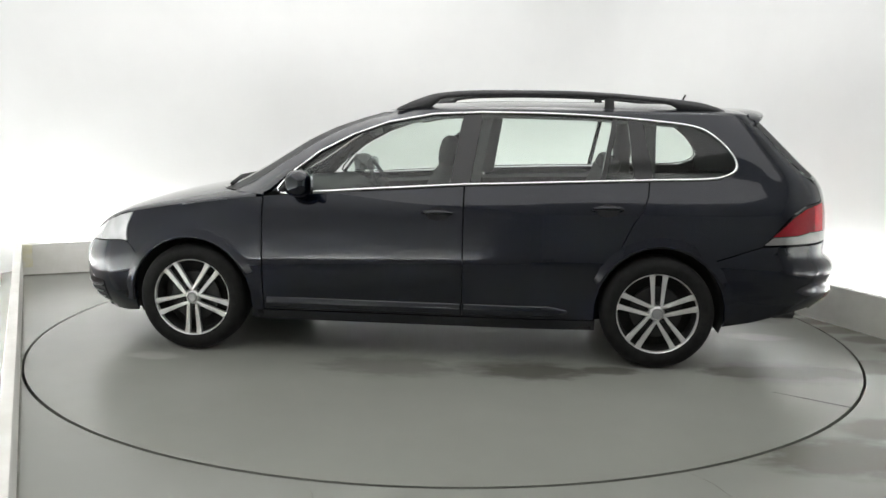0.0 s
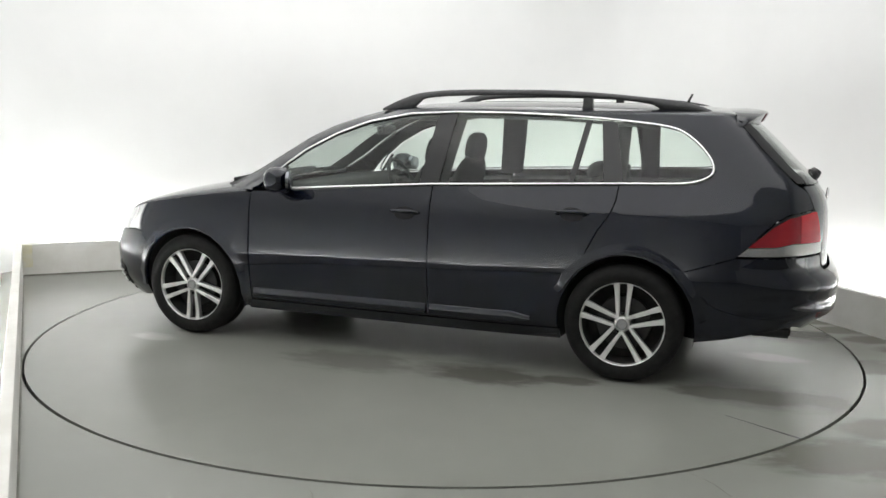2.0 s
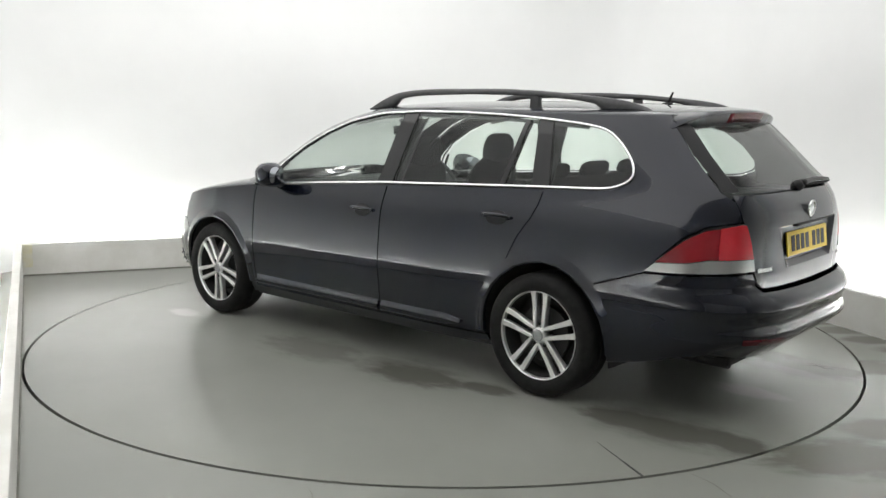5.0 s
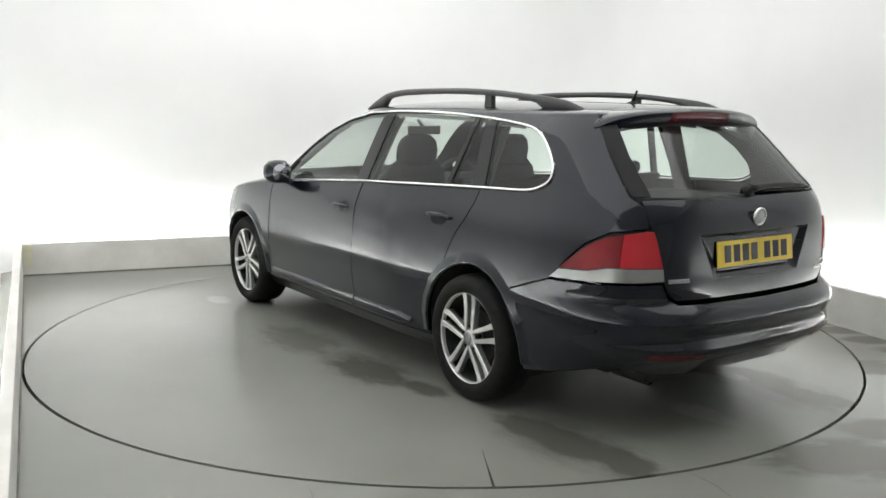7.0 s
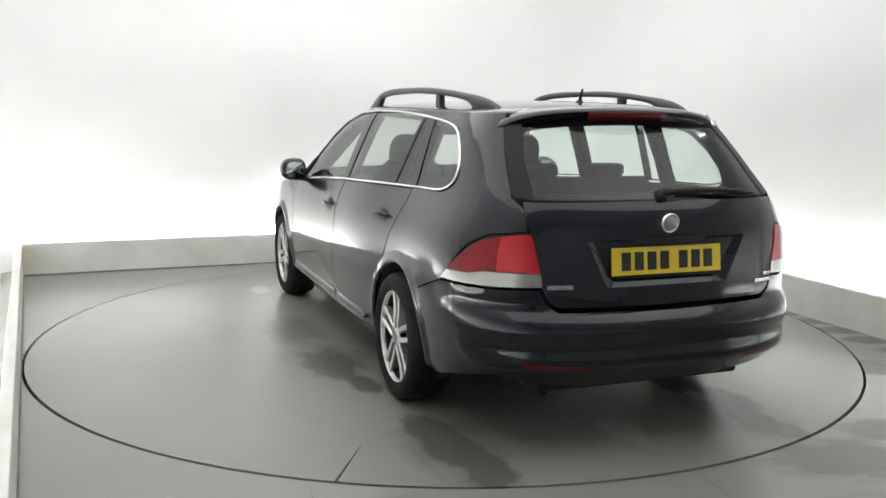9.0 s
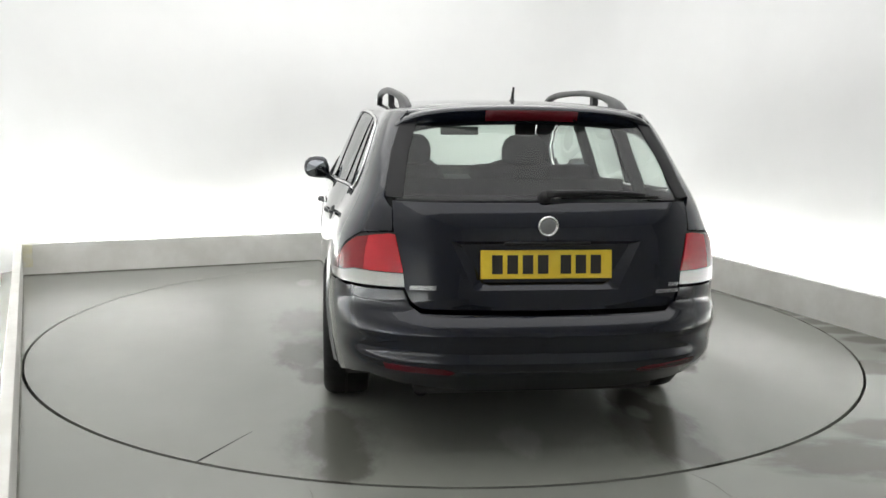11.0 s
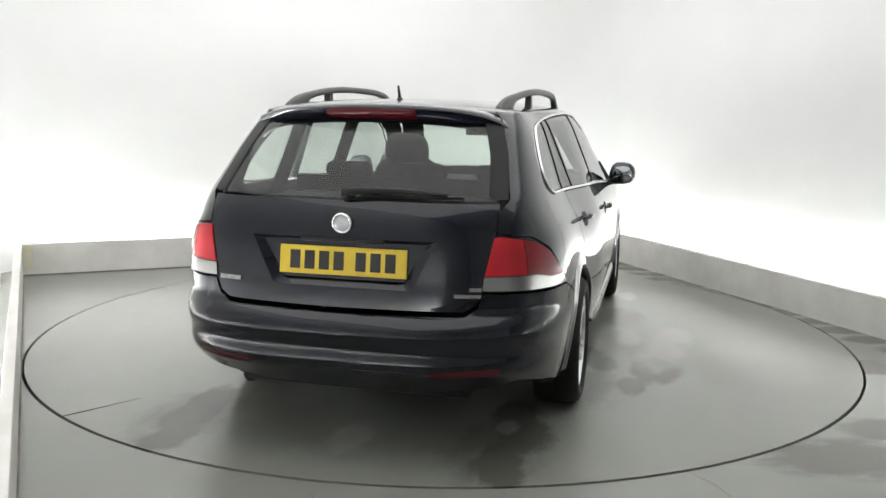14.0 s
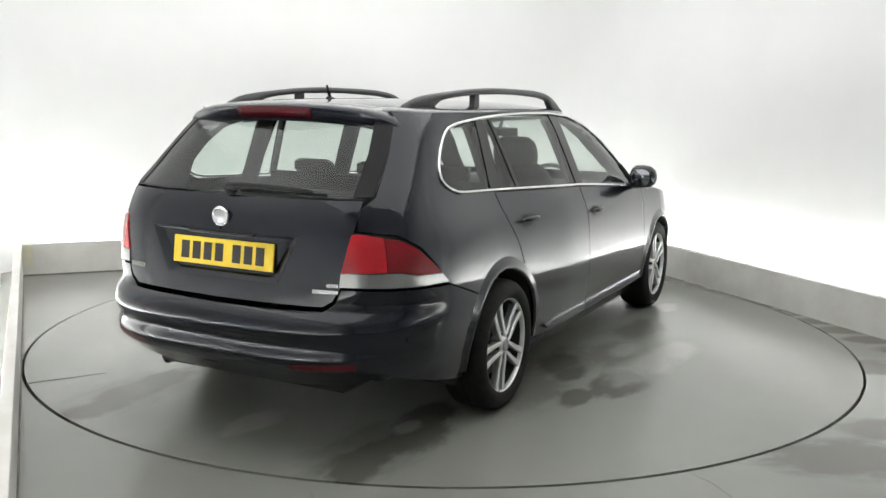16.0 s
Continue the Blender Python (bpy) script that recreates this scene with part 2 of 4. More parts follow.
# ---- the room ----
def ground_sheet():
    """Floor with a round pit for the turntable: a ring of quads out to the room's bounds."""
    bm = bmesh.new()
    n = 144
    inner, outer = [], []
    for k in range(n):
        a = 2 * math.pi * k / n
        inner.append(bm.verts.new((RADIUS * math.cos(a), RADIUS * math.sin(a), 0)))
        c, s = math.cos(a - ROOM), math.sin(a - ROOM)
        reach = min((U1 + 0.5) / c if c > 1e-6 else 1e9, (U0 - 0.5) / c if c < -1e-6 else 1e9, (V1 + 0.5) / s if s > 1e-6 else 1e9, (V0 - 0.3) / s if s < -1e-6 else 1e9)
        outer.append(bm.verts.new((reach * math.cos(a), reach * math.sin(a), 0)))
    low = [bm.verts.new((v.co.x, v.co.y, -0.08)) for v in inner]
    for k in range(n):
        j = (k + 1) % n
        bm.faces.new((inner[k], inner[j], outer[j], outer[k]))
        bm.faces.new((inner[j], inner[k], low[k], low[j]))
    # the room's four corners
    for u, v in ((U0 - 0.5, V0 - 0.3), (U1 + 0.5, V0 - 0.3), (U1 + 0.5, V1 + 0.5), (U0 - 0.5, V1 + 0.5)):
        p = ROOM_M @ Vector((u, v, 0))
        near = sorted(outer, key=lambda q: (q.co - p).length)[:2]
        for q in near[1:]:
            bm.faces.new((near[0], q, bm.verts.new(p)))
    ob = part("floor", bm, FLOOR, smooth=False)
    return tagged(ob, "grey painted concrete floor, scuffed and damp", "floor", kind="structure")


RADIUS = 2.446


def outline(grow, corner, z, steps=14):
    """Corner-rounded path round the two sides and the back, in the room's axes."""
    u0, u1, v1, v0 = U0 - grow, U1 + grow, V1 + grow, V0
    pts = [(u0 + LEAN * (V1 - v0), v0)]
    for cu, cv, a0 in ((u0 + corner, v1 - corner, math.pi), (u1 - corner, v1 - corner, math.pi / 2)):
        for k in range(steps + 1):
            a = a0 - (math.pi / 2) * k / steps
            pts.append((cu + corner * math.cos(a), cv + corner * math.sin(a)))
    pts.append((u1, v0))
    return [ROOM_M @ Vector((u, v, z)) for u, v in pts]


def build_room():
    ground_sheet()
    bm = bmesh.new()
    inner = [outline(GAP, 0.55, z) for z in (-0.02, 0.5, 1.2, HIGH)]
    loft(bm, inner + [outline(GAP + 0.12, 0.67, z) for z in (HIGH, -0.02)], closed=False, cap=False)
    tagged(part("wall_backdrop", bm, WALL), "seamless white painted studio wall with rounded corners", "wall", kind="structure")
    bm = bmesh.new()
    box(bm, U0 - 0.46, U1 + 0.46, V0 - 0.12, V0, -0.02, HIGH)
    bm.transform(ROOM_M)
    tagged(part("wall_south", bm, WALL, smooth=False), "plain white wall closing the studio", "wall", kind="structure")
    bm = bmesh.new()
    box(bm, U0 - 0.5, U1 + 0.5, V0 - 0.15, V1 + 0.5, HIGH, HIGH + 0.1)
    bm.transform(ROOM_M)
    tagged(part("ceiling", bm, CEIL, smooth=False), "plain white studio ceiling", "ceiling", kind="structure")
    # kerb boards with a lipped top, butted at the corners
    T, Z = 0.05, 0.256
    for name, u0, u1, v0, v1 in (("kerb_west", U0 - T, U0, V0, V1), ("kerb_north", U0 - T, U1 + T, V1, V1 + T), ("kerb_east", U1, U1 + T, V0, V1)):
        bm = bmesh.new()
        box(bm, u0, u1, v0, v1, -0.01, Z, 0.004)
        swing = Matrix.Translation((U0, V1, 0)) @ Matrix.Rotation(math.atan(LEAN), 4, "Z") @ Matrix.Translation((-U0, -V1, 0)) if name == "kerb_west" else Matrix.Identity(4)
        bm.transform(ROOM_M @ swing)
        tagged(part(name, bm, KERB, smooth=False), "low off-white kerb board hiding strip lights", "kerb", "kerb boards", "structure")
        if name == "kerb_east":
            continue
        # dirty sealant along its foot
        bm = bmesh.new()
        if name == "kerb_north":
            box(bm, U0 + 0.004, U1 - 0.004, V1 - 0.007, V1 + 0.01, -0.004, 0.010, 0.002)
        else:
            box(bm, U0 - 0.007, U0 + 0.007, V0, V1 - 0.01, -0.004, 0.010, 0.002)
        bm.transform(ROOM_M @ swing)
        tagged(part("kerb_sealant", bm, SEAL, smooth=False), "dirty grey sealant along the kerb foot", "sealant", "kerb sealant", "structure")
    # yellowed filler at the left back corner
    bm = bmesh.new()
    box(bm, U0 + 0.002, U0 + 0.075, V1 - 0.008, V1 - 0.002, 0.07, Z - 0.006, 0.002)
    box(bm, U0 + 0.002, U0 + 0.006, V1 - 0.05, V1 - 0.009, 0.12, Z - 0.02, 0.0015)
    bm.transform(ROOM_M)
    tagged(part("corner_filler", bm, GLUE, smooth=False), "yellowed filler patch in the kerb corner", "filler", kind="structure")
    # strip lights lying in the trough
    first = None
    runs = []
    for k in range(5):
        runs.append((U0 - 0.19 + LEAN * (0.75 + 1.5 * k), V1 - 0.75 - 1.5 * k, 90 + math.degrees(LEAN)))
        runs.append((U1 + 0.19, V1 - 0.75 - 1.5 * k, 90))
    for k in range(3):
        runs.append((U0 + 0.85 + 1.65 * k, V1 + 0.19, 0))
    for u, v, turn in runs:
        m = ROOM_M @ pose(u, v, 0.0, 0, 0, turn)
        if first is None:
            first = tagged(new("strip_light"), "white fluorescent strip light in the trough", "strip light", "trough strip lights")
            bm = bmesh.new()
            box(bm, -0.70, 0.70, -0.03, 0.03, 0.0, 0.155, 0.006)
            part("fitting", bm, FIXTURE, first, smooth=False)
            bm = bmesh.new()
            sweep(bm, [(-0.67, 0, 0.185), (0.67, 0, 0.185)], 0.015, 10)
            part("tube", bm, TUBE, first, "glowing white tube")
            for s in (-1, 1):
                bm = bmesh.new()
                box(bm, s * 0.685 - 0.014, s * 0.685 + 0.014, -0.016, 0.016, 0.155, 0.205, 0.004)
                part("end_cap", bm, FIXTURE, first, smooth=False)
            first.matrix_world = m
        else:
            copy_thing(first, m)


def build_turntable():
    """A steel-edged disc, 12 mm clear of the pit's edge, with a radial joint between its plates."""
    base = tagged(new("turntable"), "round grey painted turntable set flush in the floor", "turntable")
    bm = bmesh.new()
    n, r = 144, RADIUS - 0.0155
    top, low = [], []
    c = bm.verts.new((0, 0, 0))
    for k in range(n):
        a = 2 * math.pi * k / n
        top.append(bm.verts.new((r * math.cos(a), r * math.sin(a), 0)))
        low.append(bm.verts.new((r * math.cos(a), r * math.sin(a), -0.07)))
    for k in range(n):
        j = (k + 1) % n
        bm.faces.new((c, top[k], top[j]))
        bm.faces.new((top[j], top[k], low[k], low[j]))
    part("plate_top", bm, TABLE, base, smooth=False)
    # joint between two plates, open at the rim
    bm = bmesh.new()
    rows = [[Vector((x, y * w, z)) for y, z in ((-1, 0.0012), (1, 0.0012), (1, -0.01), (-1, -0.01))] for x, w in ((2.06, 0.0006), (2.22, 0.0024), (2.32, 0.0045), (2.43, 0.0055))]
    loft(bm, rows)
    bm.transform(Matrix.Rotation(math.atan2(1.255, -2.06) + 0.012, 4, "Z"))
    part("plate_joint", bm, GROOVE, base, "dark open joint at the rim", smooth=False)
    return base


def build_pit():
    bm = bmesh.new()
    bmesh.ops.create_circle(bm, cap_ends=True, segments=96, radius=RADIUS + 0.01)
    bmesh.ops.translate(bm, verts=bm.verts, vec=(0, 0, -0.08))
    tagged(part("pit_floor", bm, GROOVE, smooth=False), "dark gap round the turntable edge", "pit", kind="structure")


def build_crack():
    bm = bmesh.new()
    sweep(bm, [(0.97, -2.27, 0), (1.03, -2.36, 0), (1.05, -2.44, 0), (1.10, -2.56, 0), (1.12, -2.8, 0)], [0.001, 0.002, 0.002, 0.002, 0.001], 5, 0.4)
    tagged(part("floor_crack", bm, SEAL), "thin dark crack in the floor paint", "crack", "floor cracks", kind="structure")
    bm = bmesh.new()
    sweep(bm, [(-0.488, -2.462, 0), (-0.470, -2.50, 0), (-0.455, -2.56, 0), (-0.44, -2.7, 0)], [0.001, 0.002, 0.002, 0.001], 5, 0.4)
    tagged(part("floor_crack", bm, SEAL), "thin dark crack in the floor paint", "crack", "floor cracks", kind="structure")


build_room()
build_crack()
build_pit()
turntable = build_turntable()

# ---- the car ----
# own axes: x to the nose, y to its left, z up, from the middle of the wheelbase on the ground
def table(pairs):
    xs, ys = [p[0] for p in pairs], [p[1] for p in pairs]
    return lambda v: float(np.interp(v, xs, ys))


def smooth_table(pairs):
    """Interpolates with rounded corners (Catmull-Rom tangents, limited)."""
    xs, ys = [p[0] for p in pairs], [p[1] for p in pairs]
    n = len(xs)
    sl = [(ys[i + 1] - ys[i]) / (xs[i + 1] - xs[i]) for i in range(n - 1)]
    tan = [sl[0]] + [0 if sl[i - 1] * sl[i] <= 0 else 2 * sl[i - 1] * sl[i] / (sl[i - 1] + sl[i]) for i in range(1, n - 1)] + [sl[-1]]

    def f(v):
        if v <= xs[0]:
            return ys[0]
        if v >= xs[-1]:
            return ys[-1]
        i = max(k for k in range(n - 1) if xs[k] <= v)
        h = xs[i + 1] - xs[i]
        t = (v - xs[i]) / h
        return ((2 * t**3 - 3 * t**2 + 1) * ys[i] + (t**3 - 2 * t**2 + t) * h * tan[i]
                + (-2 * t**3 + 3 * t**2) * ys[i + 1] + (t**3 - t**2) * h * tan[i + 1])
    return f


half_width = smooth_table([(0.15, 0.775), (0.20, 0.81), (0.27, 0.850), (0.36, 0.866), (0.46, 0.8775), (0.52, 0.8828), (0.552, 0.8830), (0.58, 0.8816), (0.66, 0.8762), (0.76, 0.867),
                           (0.84, 0.853), (0.89, 0.835), (0.93, 0.817), (0.98, 0.795), (1.10, 0.749), (1.20, 0.709), (1.30, 0.667), (1.345, 0.642), (1.365, 0.626)])
rear_end = smooth_table([(0.15, -2.02), (0.24, -2.13), (0.33, -2.245), (0.385, -2.312), (0.412, -2.325), (0.43, -2.321), (0.46, -2.311), (0.49, -2.319), (0.515, -2.336), (0.535, -2.336), (0.57, -2.316),
                         (0.590, -2.298), (0.602, -2.272), (0.610, -2.260), (0.66, -2.257), (0.72, -2.250), (0.80, -2.247), (0.90, -2.242), (0.97, -2.222), (1.02, -2.190), (1.10, -2.105),
                         (1.20, -2.005), (1.30, -1.900), (1.345, -1.850), (1.365, -1.825)])
nose = table([(0.15, 2.00), (0.22, 2.07), (0.30, 2.13), (0.40, 2.155), (0.50, 2.15), (0.58, 2.108), (0.66, 2.055), (0.77, 1.965), (0.85, 1.91), (0.885, 1.88),
              (0.90, 1.30), (0.95, 1.16), (1.03, 1.02), (1.10, 0.91), (1.20, 0.75), (1.27, 0.60), (1.32, 0.455), (1.365, 0.29)])
LR, LF, NF = 1.2, 0.8, 3.2
rear_power = table([(0.55, 3.35), (0.70, 3.7), (0.92, 3.8), (1.05, 4.5)])     # how square the tail corners are
rear_taper = table([(0.90, 0.054), (1.05, 0.072)])
REAR_START = table([(0.9, -1.50), (1.365, -1.36)])


def front_start(z):
    return 1.15 if z < 0.886 else nose(z) - 0.60


def eased(t):
    """0..1 along a corner to the share of its quarter turn."""
    t = min(max(t, 0.0), 1.0)
    a, b = t**1.5, (1 - t)**1.5
    return a / (a + b)


def uneased(r):
    r = min(max(r, 0.0), 1.0)
    if r >= 1:
        return 1.0
    q = (r / (1 - r)) ** (2 / 3)
    return q / (1 + q)


def flank_width(s, z):
    """Half width along the flank, drawn in a little towards the tail."""
    t = min(max((-0.45 - s) / 0.91, 0.0), 1.0)
    return half_width(z) * (1.008 - rear_taper(z) * t * t * (3 - 2 * t))


def skin(s, z):
    """The car's outer skin on its left: s is x along the flank and runs on round the corners to the middle of tail and nose."""
    w = flank_width(s, z)
    c = REAR_START(z)
    if s < c:
        a = eased((c - s) / LR) * math.pi / 2
        return Vector((c - (c - rear_end(z)) * math.sin(a) ** (2 / rear_power(z)), w * max(math.cos(a), 0) ** (2 / rear_power(z)), z))
    c = front_start(z)
    if s > c:
        a = eased((s - c) / LF) * math.pi / 2
        return Vector((c + (nose(z) - c) * math.sin(a) ** (2 / NF), w * max(math.cos(a), 0) ** (2 / NF), z))
    return Vector((s, w, z))


def s_of(kind, a, z):
    """Skin coordinate of a point known by x (on a flank), or by y on the tail ('r') or nose ('f')."""
    w = flank_width(-2.0 if kind == "r" else 1.0, z)
    if kind == "x":
        c = REAR_START(z)
        if a < c:
            f = min((c - a) / (c - rear_end(z)), 1.0)
            return c - LR * uneased(math.asin(f ** (rear_power(z) / 2)) / (math.pi / 2))
        c = front_start(z)
        if a > c:
            f = min((a - c) / (nose(z) - c), 1.0)
            return c + LF * uneased(math.asin(f ** (NF / 2)) / (math.pi / 2))
        return a
    n = rear_power(z) if kind == "r" else NF
    turn = uneased(math.acos(min(abs(a) / w, 1.0) ** (n / 2)) / (math.pi / 2))
    return REAR_START(z) - LR * turn if kind == "r" else front_start(z) + LF * turn


def skin_normal(s, z):
    e = 0.004
    a = skin(s + e, z) - skin(s - e, z)
    b = skin(s, min(z + e, 1.365)) - skin(s, z - e)
    n = a.cross(b)
    if n.length < 1e-12:
        return Vector((0, 1, 0))
    n.normalize()
    p = skin(s, z) - Vector((-0.1, 0, z))
    return n if n.dot(Vector((p.x * 0.4, p.y, 0.02))) > 0 else -n


def on_skin(s, z, off=0.0):
    p = skin(s, z)
    return p + skin_normal(s, z) * off if off else p


def trace(pts, step=0.035):
    """Typed points (kind, a, z), a closed outline, to a dense outline in skin coordinates."""
    out = []
    for i, p in enumerate(pts):
        q = pts[(i + 1) % len(pts)]
        n = max(1, int(math.hypot(q[1] - p[1] if p[0] == q[0] else 0.3, q[2] - p[2]) / step))
        for k in range(n):
            t = k / n
            z = p[2] + (q[2] - p[2]) * t
            if p[0] == q[0]:
                out.append((s_of(p[0], p[1] + (q[1] - p[1]) * t, z), z))
            else:
                a, b = s_of(*p), s_of(*q)
                out.append((a + (b - a) * t, z))
    return out


def rounded(pts, r=0.03, steps=4, only=None):
    """Rounds an outline's corners (or those listed) with radius-like offset r."""
    out, n = [], len(pts)
    for i, p in enumerate(pts):
        if only is not None and i not in only:
            out.append(p)
            continue
        a, b = pts[i - 1], pts[(i + 1) % n]
        la, lb = math.hypot(a[0] - p[0], a[1] - p[1]), math.hypot(b[0] - p[0], b[1] - p[1])
        ra, rb = min(r, la * 0.45) / la, min(r, lb * 0.45) / lb
        for k in range(steps + 1):
            t = k / steps
            out.append(tuple((1 - t)**2 * (p[j] + (a[j] - p[j]) * ra) + 2 * t * (1 - t) * p[j] + t * t * (p[j] + (b[j] - p[j]) * rb) for j in (0, 1)))
    return out


def clipped(poly, axis, at, keep):
    """Half of a polygon, cut at a level of one axis."""
    out = []
    for i, p in enumerate(poly):
        q = poly[(i + 1) % len(poly)]
        a, b = (p[axis] - at) * keep, (q[axis] - at) * keep
        if a >= -1e-9:
            out.append(p)
        if (a > 1e-9 and b < -1e-9) or (a < -1e-9 and b > 1e-9):
            t = a / (a - b)
            out.append((p[0] + (q[0] - p[0]) * t, p[1] + (q[1] - p[1]) * t))
    return out


def cut_slant(poly, at, slope, z0, keep):
    """Half of an (x, z) polygon, cut along the leaning line x = at + slope * (z - z0)."""
    sheared = clipped([(x - slope * (z - z0), z) for x, z in poly], 0, at, keep)
    return [(x + slope * (z - z0), z) for x, z in sheared]


def patch(outlines, off=0.0, depth=0.014, gs=0.05, gz=0.035, both=False, place=None):
    """A body panel: outlines in skin coordinates, gridded, laid on the skin and given a turned-in edge."""
    bm = bmesh.new()
    seen = {}
    place = place or (lambda s, z: on_skin(s, z, off))

    def vert(s, z):
        key = (round(s, 4), round(z, 4))
        if key not in seen:
            seen[key] = bm.verts.new(place(s, z))
        return seen[key]

    for poly in outlines:
        s0, s1 = min(p[0] for p in poly), max(p[0] for p in poly)
        for i in range(math.floor(s0 / gs), math.ceil(s1 / gs)):
            strip = clipped(clipped(poly, 0, i * gs, 1), 0, (i + 1) * gs, -1)
            if len(strip) < 3:
                continue
            z0, z1 = min(p[1] for p in strip), max(p[1] for p in strip)
            for j in range(math.floor(z0 / gz), math.ceil(z1 / gz)):
                cell = clipped(clipped(strip, 1, j * gz, 1), 1, (j + 1) * gz, -1)
                vs = []
                for p in cell:
                    v = vert(*p)
                    if v not in vs:
                        vs.append(v)
                area = sum(a[0] * b[1] - b[0] * a[1] for a, b in zip(cell, cell[1:] + cell[:1])) if cell else 0
                if len(vs) >= 3 and abs(area) > 2e-6:
                    try:
                        bm.faces.new(vs)
                    except ValueError:
                        pass
    bmesh.ops.remove_doubles(bm, verts=bm.verts, dist=0.0008)
    bmesh.ops.delete(bm, geom=[v for v in bm.verts if not v.link_faces], context="VERTS")
    if both:
        me = bpy.data.meshes.new("tmp")
        bm.to_mesh(me)
        me.transform(Matrix.Diagonal((1, -1, 1, 1)))
        bm.from_mesh(me)
        bpy.data.meshes.remove(me)
        bmesh.ops.remove_doubles(bm, verts=bm.verts, dist=0.003)
    bmesh.ops.recalc_face_normals(bm, faces=bm.faces)
    # outward: away from the car's long middle line
    vote = sum(f.normal.dot(f.calc_center_median() - Vector((max(min(f.calc_center_median().x, 0.9), -1.4), 0, 0.5))) * f.calc_area() for f in bm.faces)
    if vote < 0:
        bmesh.ops.reverse_faces(bm, faces=bm.faces)
    if depth:
        bm.normal_update()
        rim = [e for e in bm.edges if e.is_boundary]
        inward = {v: v.normal.copy() for e in rim for v in e.verts}
        made = bmesh.ops.extrude_edge_only(bm, edges=rim)
        for e in rim:
            e.smooth = False
        near = {}
        for v in [g for g in made["geom"] if isinstance(g, bmesh.types.BMVert)]:
            for e in v.link_edges:
                o = e.other_vert(v)
                if o in inward:
                    near[v] = o
        for v, o in near.items():
            v.co = o.co - inward[o] * depth
    return bm


def plain(name, bm, material, parent=None, label=""):
    """As part(), but the faces keep their turn."""
    me = bpy.data.meshes.new(name)
    bm.to_mesh(me)
    bm.free()
    me.polygons.foreach_set("use_smooth", [True] * len(me.polygons))
    me.materials.append(material)
    ob = new(name, me)
    ob.parent = parent
    if label:
        ob["label"] = label
    return ob


def mirrored(ob, parent):
    """The same part on the other flank."""
    me = ob.data.copy()
    me.transform(Matrix.Diagonal((1, -1, 1, 1)))
    me.flip_normals()
    twin = new(ob.name.split(".")[0], me)
    twin.parent = parent
    if "label" in ob:
        twin["label"] = ob["label"]
    return twin


def pair(name, bm, material, parents, label=""):
    one = plain(name, bm, material, parents[0], label)
    return one, mirrored(one, parents[1])


X = lambda pts: [("x", *p) for p in pts]
car = tagged(new("estate_car"), "dark slate blue metallic five-door estate car with roof rails", "car")
CARS = (car, car)


def arch(cx, cz, rx, rz, a0, a1, n=16):
    return [(cx + rx * math.cos(radians(a0 + (a1 - a0) * k / n)), cz + rz * math.sin(radians(a0 + (a1 - a0) * k / n))) for k in range(n + 1)]


ARCH_F = arch(1.303, 0.30, 0.352, 0.352, -18, 198)     # from ahead of the wheel over it
ARCH_R = arch(-1.293, 0.30, 0.352, 0.365, -18, 198)
fender_top = smooth_table([(0.80, 0.888), (0.95, 0.880), (1.30, 0.838), (1.60, 0.790), (1.75, 0.758), (1.86, 0.715), (1.96, 0.655), (2.06, 0.595), (2.12, 0.565)])
bonnet_mid = smooth_table([(0.90, 0.975), (1.05, 0.95), (1.17, 0.93), (1.32, 0.903), (1.50, 0.870), (1.67, 0.831), (1.85, 0.776), (1.98, 0.720), (2.06, 0.670), (2.12, 0.58)])
belt = table([(-1.70, 1.020), (-1.22, 1.006), (-0.74, 0.988), (-0.22, 0.966), (0.84, 0.893)])

# ---- flanks ----
def drawn_out(pts):
    """Lengthens the tail end of the side windows a little."""
    return [(x - 0.024 * min(max((-1.15 - x) / 0.4, 0.0), 1.0), z) for x, z in pts]


